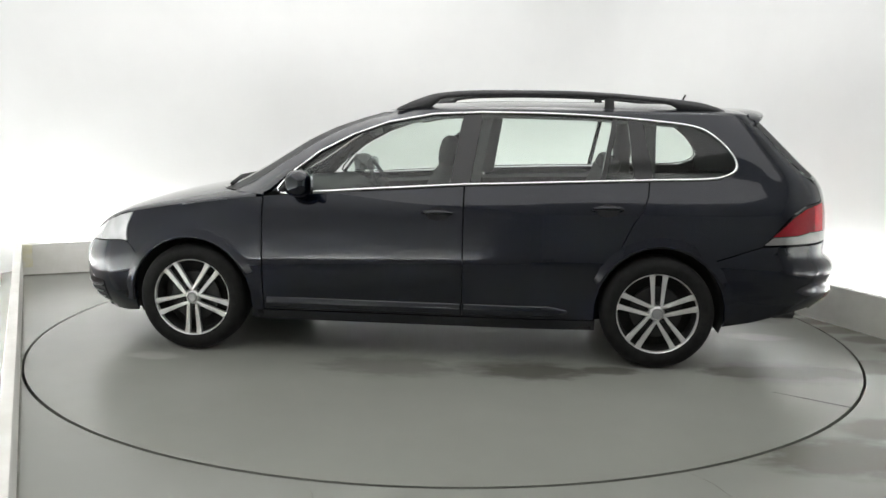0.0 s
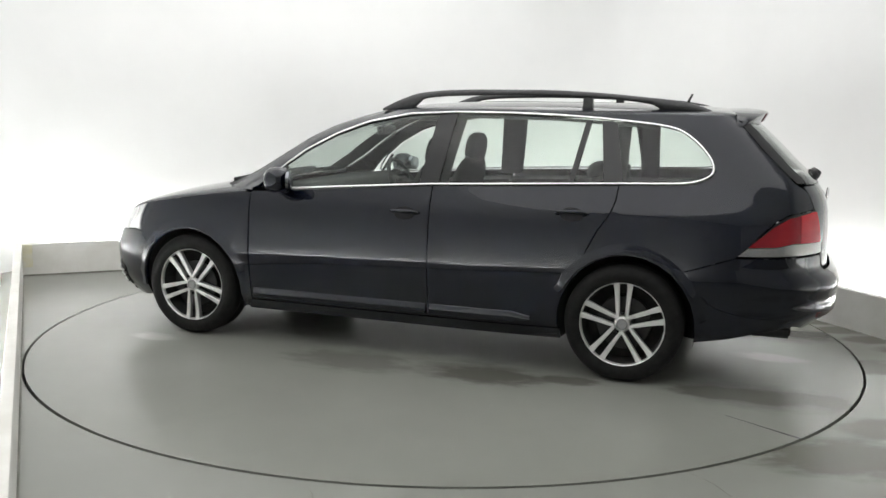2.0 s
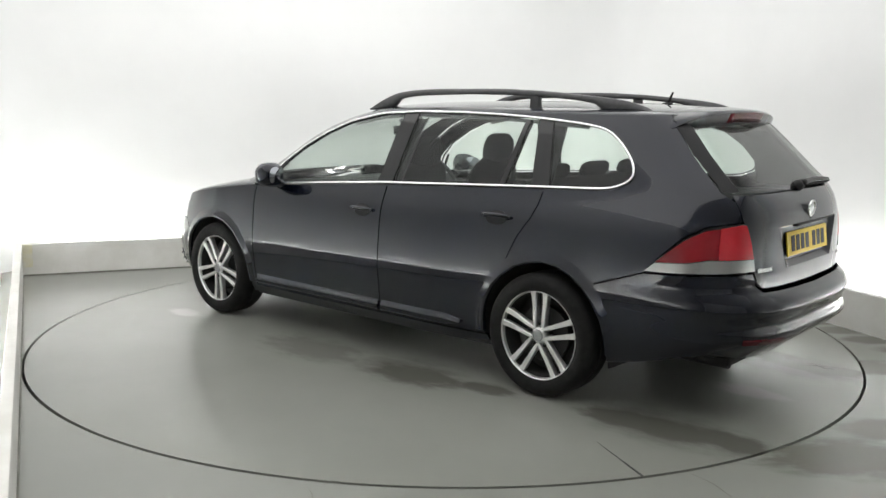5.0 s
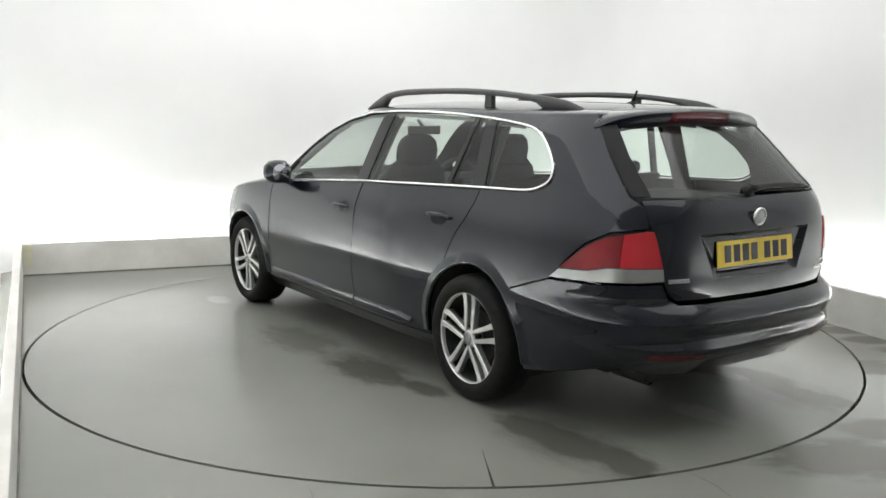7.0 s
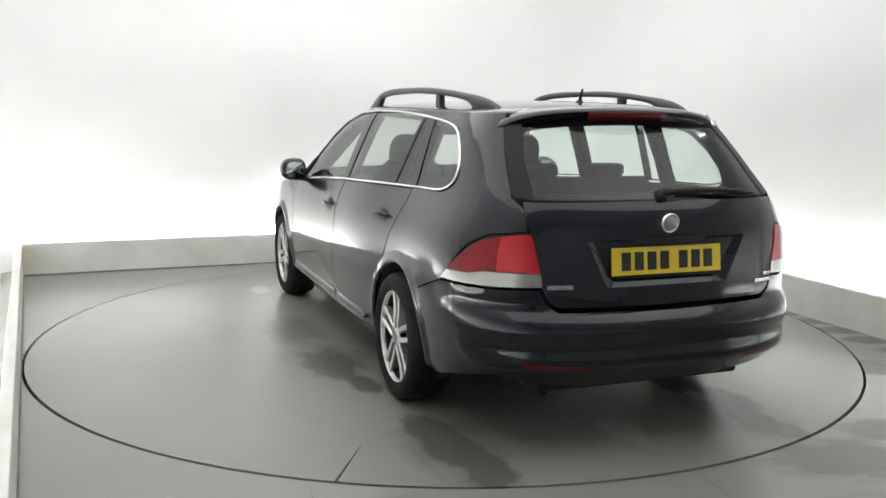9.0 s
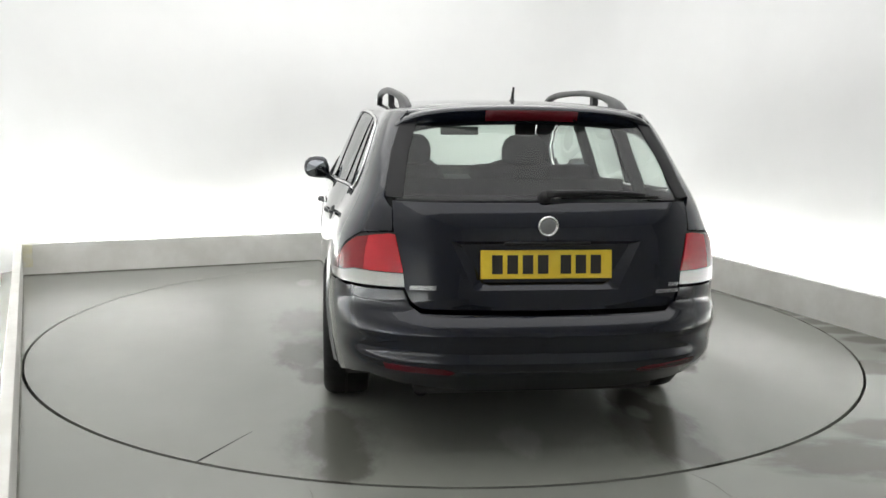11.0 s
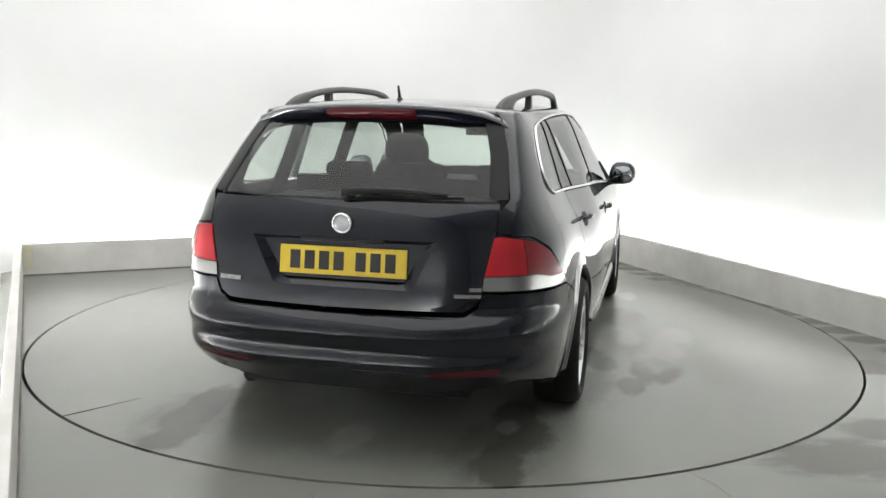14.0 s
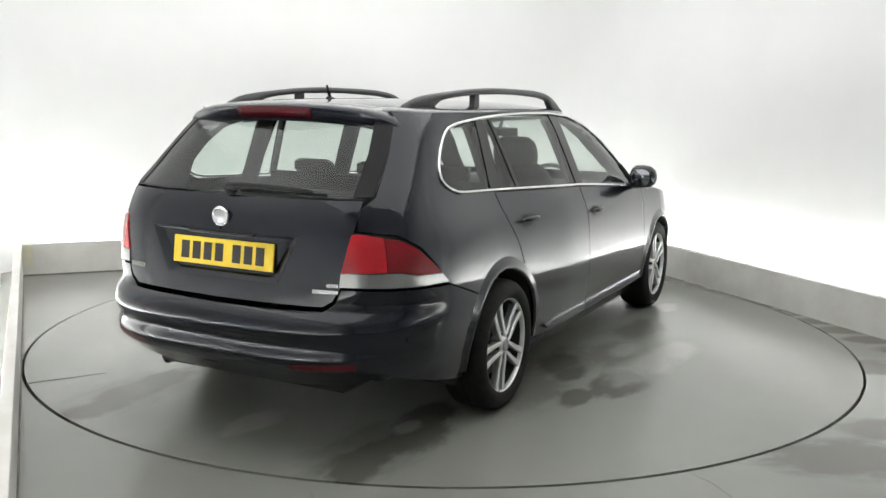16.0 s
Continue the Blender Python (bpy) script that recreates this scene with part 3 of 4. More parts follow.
def flanks():
    belt_pts = lambda a, b: [(a + (b - a) * k / 8, belt(a + (b - a) * k / 8) - 0.004) for k in range(9)]
    # wing
    top = [(0.893 + (1.655 - 0.893) * k / 10, fender_top(0.893 + (1.655 - 0.893) * k / 10)) for k in range(11)]
    wing = top + [(1.688, 0.70), (1.690, 0.645), (1.682, 0.607), (1.633, 0.557)] + [p for p in ARCH_F if not (p[0] > 1.293 and p[1] < 0.42)] + [(0.935, 0.20), (0.893, 0.20)]
    wings = pair("front_wing", patch([trace(X(wing))]), PAINT, CARS)
    # doors
    door = belt_pts(0.885, -0.222) + [(-0.226, 0.60), (-0.226, 0.252), (0.885, 0.252)]
    f_door = pair("front_door", patch([trace(X(door))]), PAINT, CARS)
    edge = [(-1.218, 1.002), (-1.212, 0.93), (-1.19, 0.865), (-1.13, 0.775), (-1.085, 0.68), (-1.056, 0.60)]
    over = sorted([p for p in arch(-1.293, 0.30, 0.352, 0.365, -8, 46) if p[1] > 0.255], key=lambda p: -p[1])
    door = belt_pts(-0.232, -1.214)[:-1] + edge + over + [(-0.945, 0.252), (-0.232, 0.252)]
    r_door = pair("rear_door", patch([trace(X(door))]), PAINT, CARS)
    # sills
    pair("sill", patch([trace(X([(0.93, 0.245), (-0.955, 0.245), (-0.955, 0.185), (0.93, 0.185)]))]), PAINT, CARS, "dark blue painted sill below the doors")
    # rear quarter with the pillar beside the tailgate
    gap = [(x - 0.007, z) for x, z in edge]
    over = sorted(arch(-1.293, 0.30, 0.352, 0.365, 49, 128), key=lambda p: -p[0])
    lower = X(over + [(-1.575, 0.602), (-1.72, 0.652), (-1.815, 0.684)])
    lamp = X([(-1.895, 0.772), (-1.97, 0.850), (-2.055, 0.901)]) + [("r", 0.597, 0.917), ("r", 0.5955, 1.0), ("r", 0.624, 1.04), ("r", 0.585, 1.20), ("r", 0.535, 1.33), ("r", 0.50, 1.365)]
    # window ring, followed from the roof round the back to the belt
    ring = X(drawn_out([(-0.05, 1.349), (-0.31, 1.365), (-0.87, 1.357), (-1.13, 1.342), (-1.38, 1.318), (-1.495, 1.295), (-1.585, 1.22), (-1.65, 1.15), (-1.668, 1.09), (-1.645, 1.055), (-1.56, 1.02)]) + [(-1.225, 1.008)])
    outline_ = X([(-1.225, 1.006)]) + X(gap[1:]) + lower + lamp + [("x", -1.40, 1.365), ("x", -0.31, 1.365)] + ring[2:]
    whole = trace(outline_)
    s0 = -1.80
    below, above, high = clipped(whole, 1, 0.98, -1), clipped(whole, 1, 0.98, 1), clipped(whole, 1, 1.19, 1)
    low_ = clipped(above, 1, 1.19, -1)
    quarters = pair("rear_quarter_panel", patch([below] + [clipped(q, 0, s0, k) for q in (high, low_) for k in (1, -1)]), PAINT, CARS)
    # cant rail and windscreen pillar above the window ring
    lean = [(0.885, 0.897), (0.745, 1.03), (0.612, 1.13), (0.42, 1.232), (0.22, 1.302), (-0.04, 1.352), (-0.31, 1.3645)]
    up = [("f", 0.765, 0.905), ("f", 0.70, 0.955), ("f", 0.665, 1.05), ("f", 0.63, 1.13), ("f", 0.595, 1.22), ("f", 0.555, 1.30), ("f", 0.51, 1.345), ("f", 0.47, 1.365)]
    pair("windscreen_pillar", patch([trace(X(lean[::-1]) + up)], depth=0.02), PAINT, CARS)
    # bright ring round the side windows
    loop = [(0.845, 0.897), (0.722, 1.03), (0.594, 1.13), (0.404, 1.229), (0.212, 1.299), (-0.04, 1.347), (-0.31, 1.360), (-0.62, 1.360), (-0.87, 1.353), (-1.13, 1.338),
            (-1.37, 1.315), (-1.485, 1.293), (-1.578, 1.222), (-1.643, 1.150), (-1.661, 1.093), (-1.638, 1.060), (-1.555, 1.026), (-1.22, 1.013), (-0.74, 0.995), (-0.22, 0.973), (0.30, 0.938)]
    smooth = rounded(loop, 0.09, 3, only={0, 9, 10, 11, 12, 13, 14, 15, 16})
    path = [on_skin(s, z, 0.004) for s, z in trace(X(drawn_out(smooth)), 0.03)]
    bm = bmesh.new()
    sweep(bm, path + path[:2], 0.0072, 6)
    pair("window_trim", bm, CHROME, CARS, "bright chrome strip round the side windows")
    # panes and black posts, cut out of one opening
    opening = drawn_out(rounded([(0.815, 0.905), (0.70, 1.03), (0.585, 1.122), (0.40, 1.22), (0.21, 1.29), (-0.04, 1.338), (-0.31, 1.351), (-0.62, 1.351), (-0.87, 1.344), (-1.13, 1.329),
               (-1.365, 1.306), (-1.475, 1.285), (-1.568, 1.215), (-1.632, 1.145), (-1.65, 1.093), (-1.63, 1.068), (-1.552, 1.035), (-1.22, 1.022), (-0.74, 1.004), (-0.22, 0.982), (0.30, 0.947)], 0.08, 3, only={10, 11, 12, 13, 14, 15, 16}))
    cuts = [("front_pane", 2.0, 0, -0.150, -0.15), ("pillar_trim", -0.150, -0.15, -0.258, -0.15), ("rear_pane", -0.258, -0.15, -0.958, -0.19), ("divider_bar", -0.958, -0.19, -0.986, -0.19),
            ("corner_pane", -0.986, -0.19, -1.145, 0.13), ("pillar_trim", -1.145, 0.13, -1.246, 0.20), ("quarter_pane", -1.246, 0.20, -3.0, 0)]
    for name, a, sa, b, sb in cuts:
        poly = cut_slant(cut_slant(opening, a, sa, 1.0, -1), b, sb, 1.0, 1)
        owner = {"front_pane": f_door, "rear_pane": r_door, "divider_bar": r_door, "corner_pane": r_door}.get(name, quarters if name == "quarter_pane" else (f_door if a == -0.150 else quarters))
        pane = name.endswith("pane")
        bm = patch([trace(X(poly))], off=-0.004 if pane else 0.0, depth=0.0 if pane else 0.03)
        pair("window_pane" if pane else name, bm, GLASS if pane else GLOSSBLACK, owner, "green-tinted side window glass" if pane else "gloss black window post")
    # moulding along the doors' lower edge
    for a, b, owner in ((0.87, -0.215, f_door), (-0.24, -0.80, r_door)):
        bm = bmesh.new()
        rows = []
        for k in range(24):
            x = a + (b - a) * k / 23
            tip = min(1, (b - x) / -0.10) if b < -0.5 else 1
            w = 0.009 + 0.015 * max(0.0, tip)
            rows.append([on_skin(x, 0.296 + dz * w, o) for dz, o in ((1.3, -0.003), (1.1, 0.003), (0.9, 0.006), (-0.5, 0.0195), (-0.9, 0.018), (-1.1, 0.010), (-1.3, -0.004))])
        loft(bm, rows, closed=False, cap=False)
        pair("door_moulding", bm, PAINT, owner)
    # pull handles: a flat patch, dark as a cup's shade, with a bar across
    for x, z, owner in ((-0.085, 0.815, f_door), (-1.00, 0.852, r_door)):
        bm = bmesh.new()
        rows = []
        for k in range(13):
            t = k / 12 * 2 - 1
            h = 0.034 * math.sqrt(max(0.0, 1 - t * t)) + 0.001
            rows.append([on_skin(x + t * 0.062, z + h * q, 0.0022) for q in (-1, -0.5, 0, 0.5, 1)])
        loft(bm, rows, closed=False, cap=False)
        pair("handle_cup_shade", bm, PLASTIC, owner, "flat dark patch painted as the shaded recess behind the handle")
        bm = bmesh.new()
        bar = [on_skin(x + t * 0.082, z + 0.006, 0.010 + 0.024 * (1 - t**4)) for t in [k / 10 * 2 - 1 for k in range(11)]]
        sweep(bm, bar, [0.007 + 0.0045 * (1 - abs(k / 5 - 1) ** 3) for k in range(11)], 10, 1.05)
        pair("door_handle", bm, PAINT, owner, "body-coloured pull handle")
    # rolled arch edges and dark wheel housings
    for pts, owner, cx in ((ARCH_F, wings, 1.303), (ARCH_R, quarters, -1.293)):
        bm = bmesh.new()
        ok = [p for p in pts if p[1] > 0.25]
        rows = []
        for x, z in ok:
            a = math.atan2(z - 0.30, x - cx)
            row = []
            for grow, off in ((0.058, -0.001), (0.040, 0.003), (0.022, 0.0085), (0.010, 0.0125), (0.002, 0.013), (-0.004, 0.009), (-0.005, -0.012)):
                px_, pz_ = x + grow * math.cos(a), z + grow * math.sin(a)
                row.append(on_skin(s_of("x", px_, pz_), pz_, off))
            rows.append(row)
        loft(bm, rows, closed=False, cap=False)
        pair("arch_edge", bm, PAINT, owner)
        bm = bmesh.new()
        rows = []
        for x, z in pts:
            p = on_skin(s_of("x", x, z), z, -0.006)
            rows.append([p, Vector((x, 0.70, z)), Vector((x, 0.54, z)), Vector((cx, 0.54, 0.25))])
        loft(bm, rows, closed=False, cap=False)
        pair("wheel_housing", bm, UNDER, CARS, "black wheel-arch liner")
    # exterior mirrors
    def ring(y, grow, drop):
        out = []
        for k in range(18):
            a = 2 * math.pi * k / 18
            cx, cz = math.cos(a), math.sin(a)
            out.append(Vector((0.665 + grow * 0.070 * math.copysign(abs(cx) ** 0.85, cx) + 0.02 * (y - 0.9), y, 0.966 + drop + grow * 0.074 * math.copysign(abs(cz) ** 0.8, cz))))
        return out
    bm = bmesh.new()
    loft(bm, [ring(0.838, 0.35, -0.02), ring(0.855, 0.82, -0.006), ring(0.88, 1.0, 0), ring(0.93, 1.0, 0.002), ring(0.972, 0.90, 0.002), ring(0.998, 0.62, 0), ring(1.008, 0.25, 0)])
    shell = pair("door_mirror", bm, PAINT, f_door, "body-coloured door mirror with black foot")
    bm = bmesh.new()
    disc = [Vector((0.5850 - 0.28 * 0.064 * math.cos(a), 0.925 + 0.064 * math.copysign(abs(math.cos(a)) ** 0.8, math.cos(a)), 0.966 + 0.054 * math.copysign(abs(math.sin(a)) ** 0.8, math.sin(a)))) for a in [2 * math.pi * k / 20 for k in range(20)]]
    loft(bm, [[p + Vector((0.012, 0, 0)) for p in disc], disc])
    pair("mirror_glass", bm, MIRROR, shell, "mirror glass")
    bm = bmesh.new()
    loft(bm, [[Vector((0.68 + 0.045 * math.cos(a), y, z + h * math.sin(a))) for a in [2 * math.pi * k / 10 for k in range(10)]] for y, z, h in ((0.80, 0.905, 0.02), (0.84, 0.905, 0.022), (0.885, 0.925, 0.03))])
    pair("mirror_foot", bm, PLASTIC, shell, "black plastic mirror foot")
    bm = bmesh.new()
    sweep(bm, [on_skin(s_of("x", 0.80, 0.905), 0.905, 0.003), on_skin(s_of("x", 0.685, 1.035), 1.035, 0.003)], 0.010, 6)
    pair("quarter_corner", bm, PLASTIC, f_door, "black mirror triangle")


flanks()


# ---- roof, glass, bonnet ----
def cap_grid(bm, xs, edge, rise, power=2.6, root=1.6, ny=22):
    """A crowned sheet between both flanks: edge(x) gives half width and height at its rim, rise(x) the crown."""
    rows = []
    for x in xs:
        w, z0 = edge(x)
        rows.append([Vector((x, w * t, z0 + rise(x) * (1 - abs(t) ** power) ** (1 / root))) for t in [math.sin(math.pi / 2 * (k / ny * 2 - 1)) for k in range(ny + 1)]])
    loft(bm, rows, closed=False, cap=False)


def top_half_width(x, z=1.365):
    return max(skin(s_of("x", x, z), z).y, 0.004)


def roof_and_glass():
    crown = smooth_table([(-1.824, 0.0), (-1.80, 0.020), (-1.70, 0.041), (-1.45, 0.056), (-1.04, 0.063), (-0.60, 0.064), (-0.40, 0.062), (0.0, 0.044), (0.15, 0.026), (0.25, 0.009), (0.289, 0.0)])
    bm = bmesh.new()
    xs = [-1.824, -1.815, -1.80, -1.78] + [-1.75 + 0.05 * k for k in range(40)] + [0.225, 0.25, 0.27, 0.28, 0.288]
    cap_grid(bm, xs, lambda x: (top_half_width(x), 1.3655), crown)
    roof = part("roof", bm, PAINT, car)
    bm = bmesh.new()
    cap_grid(bm, [-1.80 + 0.1 * k for k in range(21)], lambda x: (top_half_width(x) - 0.03, 1.350), lambda x: crown(x) * 0.8)
    part("headliner", bm, LINER, roof, "pale grey headliner")
    # windscreen
    side_ = [("f", 0.755, 0.912), ("f", 0.69, 0.955), ("f", 0.655, 1.05), ("f", 0.62, 1.13), ("f", 0.585, 1.22), ("f", 0.545, 1.30), ("f", 0.50, 1.345), ("f", 0.46, 1.357)]
    inset = [("f", y - 0.13, z) for _, y, z in side_]
    screen = plain("windscreen", patch([trace([("f", 0.0, 0.912)] + inset + [("f", 0.0, 1.357)])], off=-0.003, depth=0, both=True), GLASS, car, "green-tinted windscreen")
    # printed edge drawn extra wide, the screen's dark reflection painted in with it
    pair("screen_border", patch([trace(side_ + inset[::-1])], off=-0.003, depth=0), BORDER, (screen, screen), "black printed edge of the windscreen, widened for its dark reflection")
    # roof bars
    top = smooth_table([(-1.655, 1.372), (-1.63, 1.385), (-1.50, 1.422), (-1.27, 1.447), (-0.998, 1.468), (-0.732, 1.477), (-0.395, 1.476), (-0.234, 1.472), (-0.049, 1.455), (0.082, 1.416), (0.175, 1.375), (0.19, 1.368)])
    low = smooth_table([(-1.655, 1.36), (-1.385, 1.37), (-1.375, 1.394), (-1.33, 1.409), (-1.22, 1.424), (-0.959, 1.441), (-0.599, 1.448), (-0.234, 1.440), (-0.085, 1.427), (-0.03, 1.405), (-0.018, 1.37), (0.19, 1.355)])
    for s in (1, -1):
        bm = bmesh.new()
        rings = []
        for k in range(61):
            x = -1.655 + 1.845 * k / 60
            y = s * (0.530 - 0.06 * max(0.0, (-0.9 - x)) - 0.03 * max(0.0, x + 0.1))
            a = top(x) + 0.012
            b = min(low(x) + 0.010, a - 0.004)
            w = 0.014
            rings.append([Vector((x, y + s * dy, z)) for dy, z in ((-w * 0.6, a - 0.003), (0, a), (w * 0.8, a - 0.006), (w * 1.25, (a + b) / 2), (w, b), (-w, b), (-w * 1.1, (a + b) / 2))])
        loft(bm, rings)
        bar = part("roof_rail", bm, SATIN, car, "dark satin roof rail on raised feet")
        bm = bmesh.new()
        loft(bm, [[Vector((-1.005 + dx * g, s * (0.524 + dy), z)) for dx, dy in ((-0.024, -0.013), (0.024, -0.013), (0.024, 0.016), (-0.024, 0.016))] for z, g in ((1.365, 1.5), (1.40, 1.1), (1.45, 1.0))])
        part("rail_post", bm, SATIN, bar, smooth=False)
    # aerial on the roof
    bm = bmesh.new()
    loft(bm, [[Vector((-1.46 + f + r * 1.6 * math.cos(a), r * 0.55 * math.sin(a), z)) for a in [2 * math.pi * k / 12 for k in range(12)]] for z, r, f in ((1.398, 0.040, 0), (1.412, 0.036, 0), (1.424, 0.020, -0.008), (1.432, 0.009, -0.016))])
    base = part("aerial", bm, PLASTIC, roof, "short black roof aerial")
    bm = bmesh.new()
    sweep(bm, [(-1.473, 0, 1.428), (-1.484, 0, 1.454), (-1.497, 0, 1.482)], [0.008, 0.0065, 0.005], 8)
    part("mast", bm, PLASTIC, base)
    # bonnet: crowned between the wings
    bm = bmesh.new()
    xs = [0.93 + 0.05 * k for k in range(22)] + [2.0, 2.03, 2.06, 2.08, 2.095]
    cap_grid(bm, xs, lambda x: (top_half_width(x, fender_top(x)) - 0.001, fender_top(x) + 0.001), lambda x: bonnet_mid(x) - fender_top(x), 2.3, 1.8)
    part("bonnet", bm, PAINT, car)
    # scuttle and front wipers
    bm = bmesh.new()
    sweep(bm, [(1.22, -0.55, 0.935), (1.29, 0.0, 0.925), (1.14, 0.62, 0.932)], [0.012, 0.014, 0.012], 8)
    part("front_wiper", bm, PLASTIC, car, "black windscreen wiper at the scuttle")
    # nose: bumper, lamps, grille
    top = [(1.636, 0.552), (1.672, 0.597), (1.74, 0.612), (1.85, 0.598)]
    left = X(top) + [("f", 0.50, 0.573), ("f", 0.0, 0.560), ("f", 0.0, 0.17)] + X([(1.75, 0.185), (1.66, 0.20)] + [p for p in ARCH_F if p[0] > 1.5 and 0.22 < p[1] < 0.545])
    bumper = plain("front_bumper", patch([trace(left)], both=True), PAINT, car)
    lamp = trace(X([(1.662, 0.772), (1.693, 0.70), (1.695, 0.645), (1.690, 0.614), (1.745, 0.617), (1.86, 0.603)]) + [("f", 0.52, 0.582), ("f", 0.45, 0.592), ("f", 0.48, 0.64)] + X([(1.955, 0.645), (1.86, 0.706), (1.75, 0.750)]))
    lamps = pair("headlamp", patch([lamp], off=0.004, depth=0.03), HEADLAMP, CARS, "clear headlamp with silvered reflector")
    vent = trace(X([(1.88, 0.36), (1.86, 0.235)]) + [("f", 0.40, 0.225), ("f", 0.40, 0.375)])
    vents = pair("bumper_vent", patch([vent], off=0.004, depth=0.01), PLASTIC, (bumper, bumper), "black slatted lower vent")
    for k in range(3):
        bm = bmesh.new()
        z = 0.26 + 0.035 * k
        sweep(bm, [on_skin(s_of("x", 1.88, z) + (s_of("f", 0.40, z) - s_of("x", 1.88, z)) * q / 8, z, 0.008) for q in range(9)], 0.006, 6)
        pair("vent_slat", bm, GLOSSBLACK, vents)
    grille = trace([("f", 0.42, 0.552), ("f", 0.42, 0.51), ("f", 0.0, 0.495), ("f", 0.0, 0.556)])
    plain("grille", patch([grille], off=0.004, depth=0.01, both=True), GLOSSBLACK, bumper, "gloss black front grille")


roof_and_glass()


# ---- tail ----
def recess_place(s, z):
    p = skin(s, z)
    return Vector((p.x + 0.022, p.y, p.z))


def recess_mouth(p):
    """Where a point of the recess floor's edge comes out on the tailgate."""
    t = (p.z - 0.722) / 0.148
    y = min(abs(p.y) * (0.285 + 0.09 * t) / (0.245 + 0.09 * t), 0.375)
    z = 0.695 + 0.19 * t
    q = skin(s_of("r", y, z), z)
    return Vector((q.x - 0.0012, math.copysign(q.y, p.y), z))


def tail():
    R = lambda pts: [("r", *p) for p in pts]
    # tailgate round the plate recess
    upper = R([(0.0, 1.027), (0.592, 1.027), (0.5915, 0.93), (0.5806, 0.885), (0.375, 0.885), (0.0, 0.885)])
    outer = R([(0.375, 0.885), (0.5806, 0.885), (0.556, 0.76), (0.548, 0.70), (0.547, 0.695), (0.285, 0.695)])
    lower = R([(0.0, 0.695), (0.285, 0.695), (0.547, 0.695), (0.525, 0.648), (0.485, 0.622), (0.0, 0.616)])
    gate = plain("tailgate", patch([trace(q, 0.05) for q in (upper, outer, lower)], both=True, depth=0.02), PAINT, car)
    well = trace(R([(0.0, 0.870), (0.335, 0.870), (0.245, 0.722), (0.0, 0.722)]))
    bm = patch([well], depth=0, both=True, place=recess_place)
    rim = [e for e in bm.edges if e.is_boundary]
    made = bmesh.ops.extrude_edge_only(bm, edges=rim)
    for e in rim:
        e.smooth = False
    for v in made["geom"]:
        if isinstance(v, bmesh.types.BMVert):
            v.co = recess_mouth(v.co)
    plain("plate_recess", bm, PAINT, gate)
    bm = bmesh.new()
    box(bm, -2.246, -2.205, -0.17, 0.17, 0.868, 0.883, 0.005)
    part("grip_bar", bm, PLASTIC, gate, "black grip above the plate")
    # number plate with seven dark bars
    tilt = Matrix.Translation((-2.2335, 0, 0.793)) @ Matrix.Rotation(radians(7), 4, "Y")
    bm = bmesh.new()
    box(bm, -0.004, 0.004, -0.26, 0.26, -0.0555, 0.0555, 0.002)
    bm.transform(tilt)
    plate = part("number_plate", bm, PLATE, gate, "yellow rear number plate with dark bars", smooth=False)
    for k, y in enumerate((0.183, 0.123, 0.063, 0.003, -0.087, -0.147, -0.207)):
        bm = bmesh.new()
        y -= -0.012
        box(bm, -0.0062, -0.0035, y - 0.021, y + 0.021, -0.0365, 0.0365, 0.0008)
        bm.transform(tilt)
        part("plate_bar", bm, INK, plate, smooth=False)
    # round badge and two pale nameplates
    bm = bmesh.new()
    lathe(bm, [(0.001, 0.004), (0.031, 0.004), (0.033, 0.008), (0.037, 0.010), (0.041, 0.006), (0.042, 0.0)], 28, "z")
    bm.transform(Matrix.Translation((-2.2395, 0, 0.942)) @ Matrix.Rotation(radians(-97), 4, "Y"))
    badge = part("badge", bm, BADGE, gate, "round chrome badge")
    bm = bmesh.new()
    lathe(bm, [(0.001, 0.0058), (0.028, 0.0058), (0.030, 0.004)], 24, "z")
    bm.transform(Matrix.Translation((-2.2395, 0, 0.942)) @ Matrix.Rotation(radians(-97), 4, "Y"))
    part("badge_field", bm, BADGE_FIELD, badge, "grey badge field")
    for y0, y1, z0, z1 in ((0.43, 0.53, 0.694, 0.711), (-0.50, -0.545, 0.700, 0.714), (-0.445, -0.545, 0.675, 0.689)):
        bm = bmesh.new()
        rows = []
        for k in range(7):
            y = y0 + (y1 - y0) * k / 6
            row = []
            for z in (z0, z1):
                p = on_skin(s_of("r", y, z), z, 0.004)
                row.append(Vector((p.x, math.copysign(p.y, y), p.z)))
            rows.append(row)
        loft(bm, rows, closed=False, cap=False)
        bmesh.ops.solidify(bm, geom=bm.faces[:], thickness=0.003)
        part("name_badge", bm, BADGE, gate, "small pale nameplate", smooth=False)
    # heated rear glass and its dark border
    pane = R([(0.0, 1.034), (0.40, 1.034), (0.59, 1.036), (0.617, 1.060), (0.583, 1.20), (0.536, 1.33), (0.0, 1.35)])
    plain("rear_window", patch([trace(pane)], off=0.0, depth=0.006, both=True), REARGLASS, gate, "tinted rear window")
    # blackened edge of the glass
    for a, b in (((0.614, 1.040), (0.582, 1.20)), ((0.582, 1.20), (0.535, 1.33))):
        bm = bmesh.new()
        rows = []
        for k in range(9):
            y, z = a[0] + (b[0] - a[0]) * k / 8, a[1] + (b[1] - a[1]) * k / 8
            rows.append([on_skin(s_of("r", y - q, z), z, 0.003) for q in (-0.003, 0.03, 0.062)])
        loft(bm, rows, closed=False, cap=False)
        pair("glass_border", bm, BORDER, (gate, gate), "black printed edge of the rear window")
    # wiper on the rear glass, lying along the bottom
    def on_glass(y, z, off):
        p = on_skin(s_of("r", abs(y), z), z, off)
        return Vector((p.x, math.copysign(p.y, y), p.z))
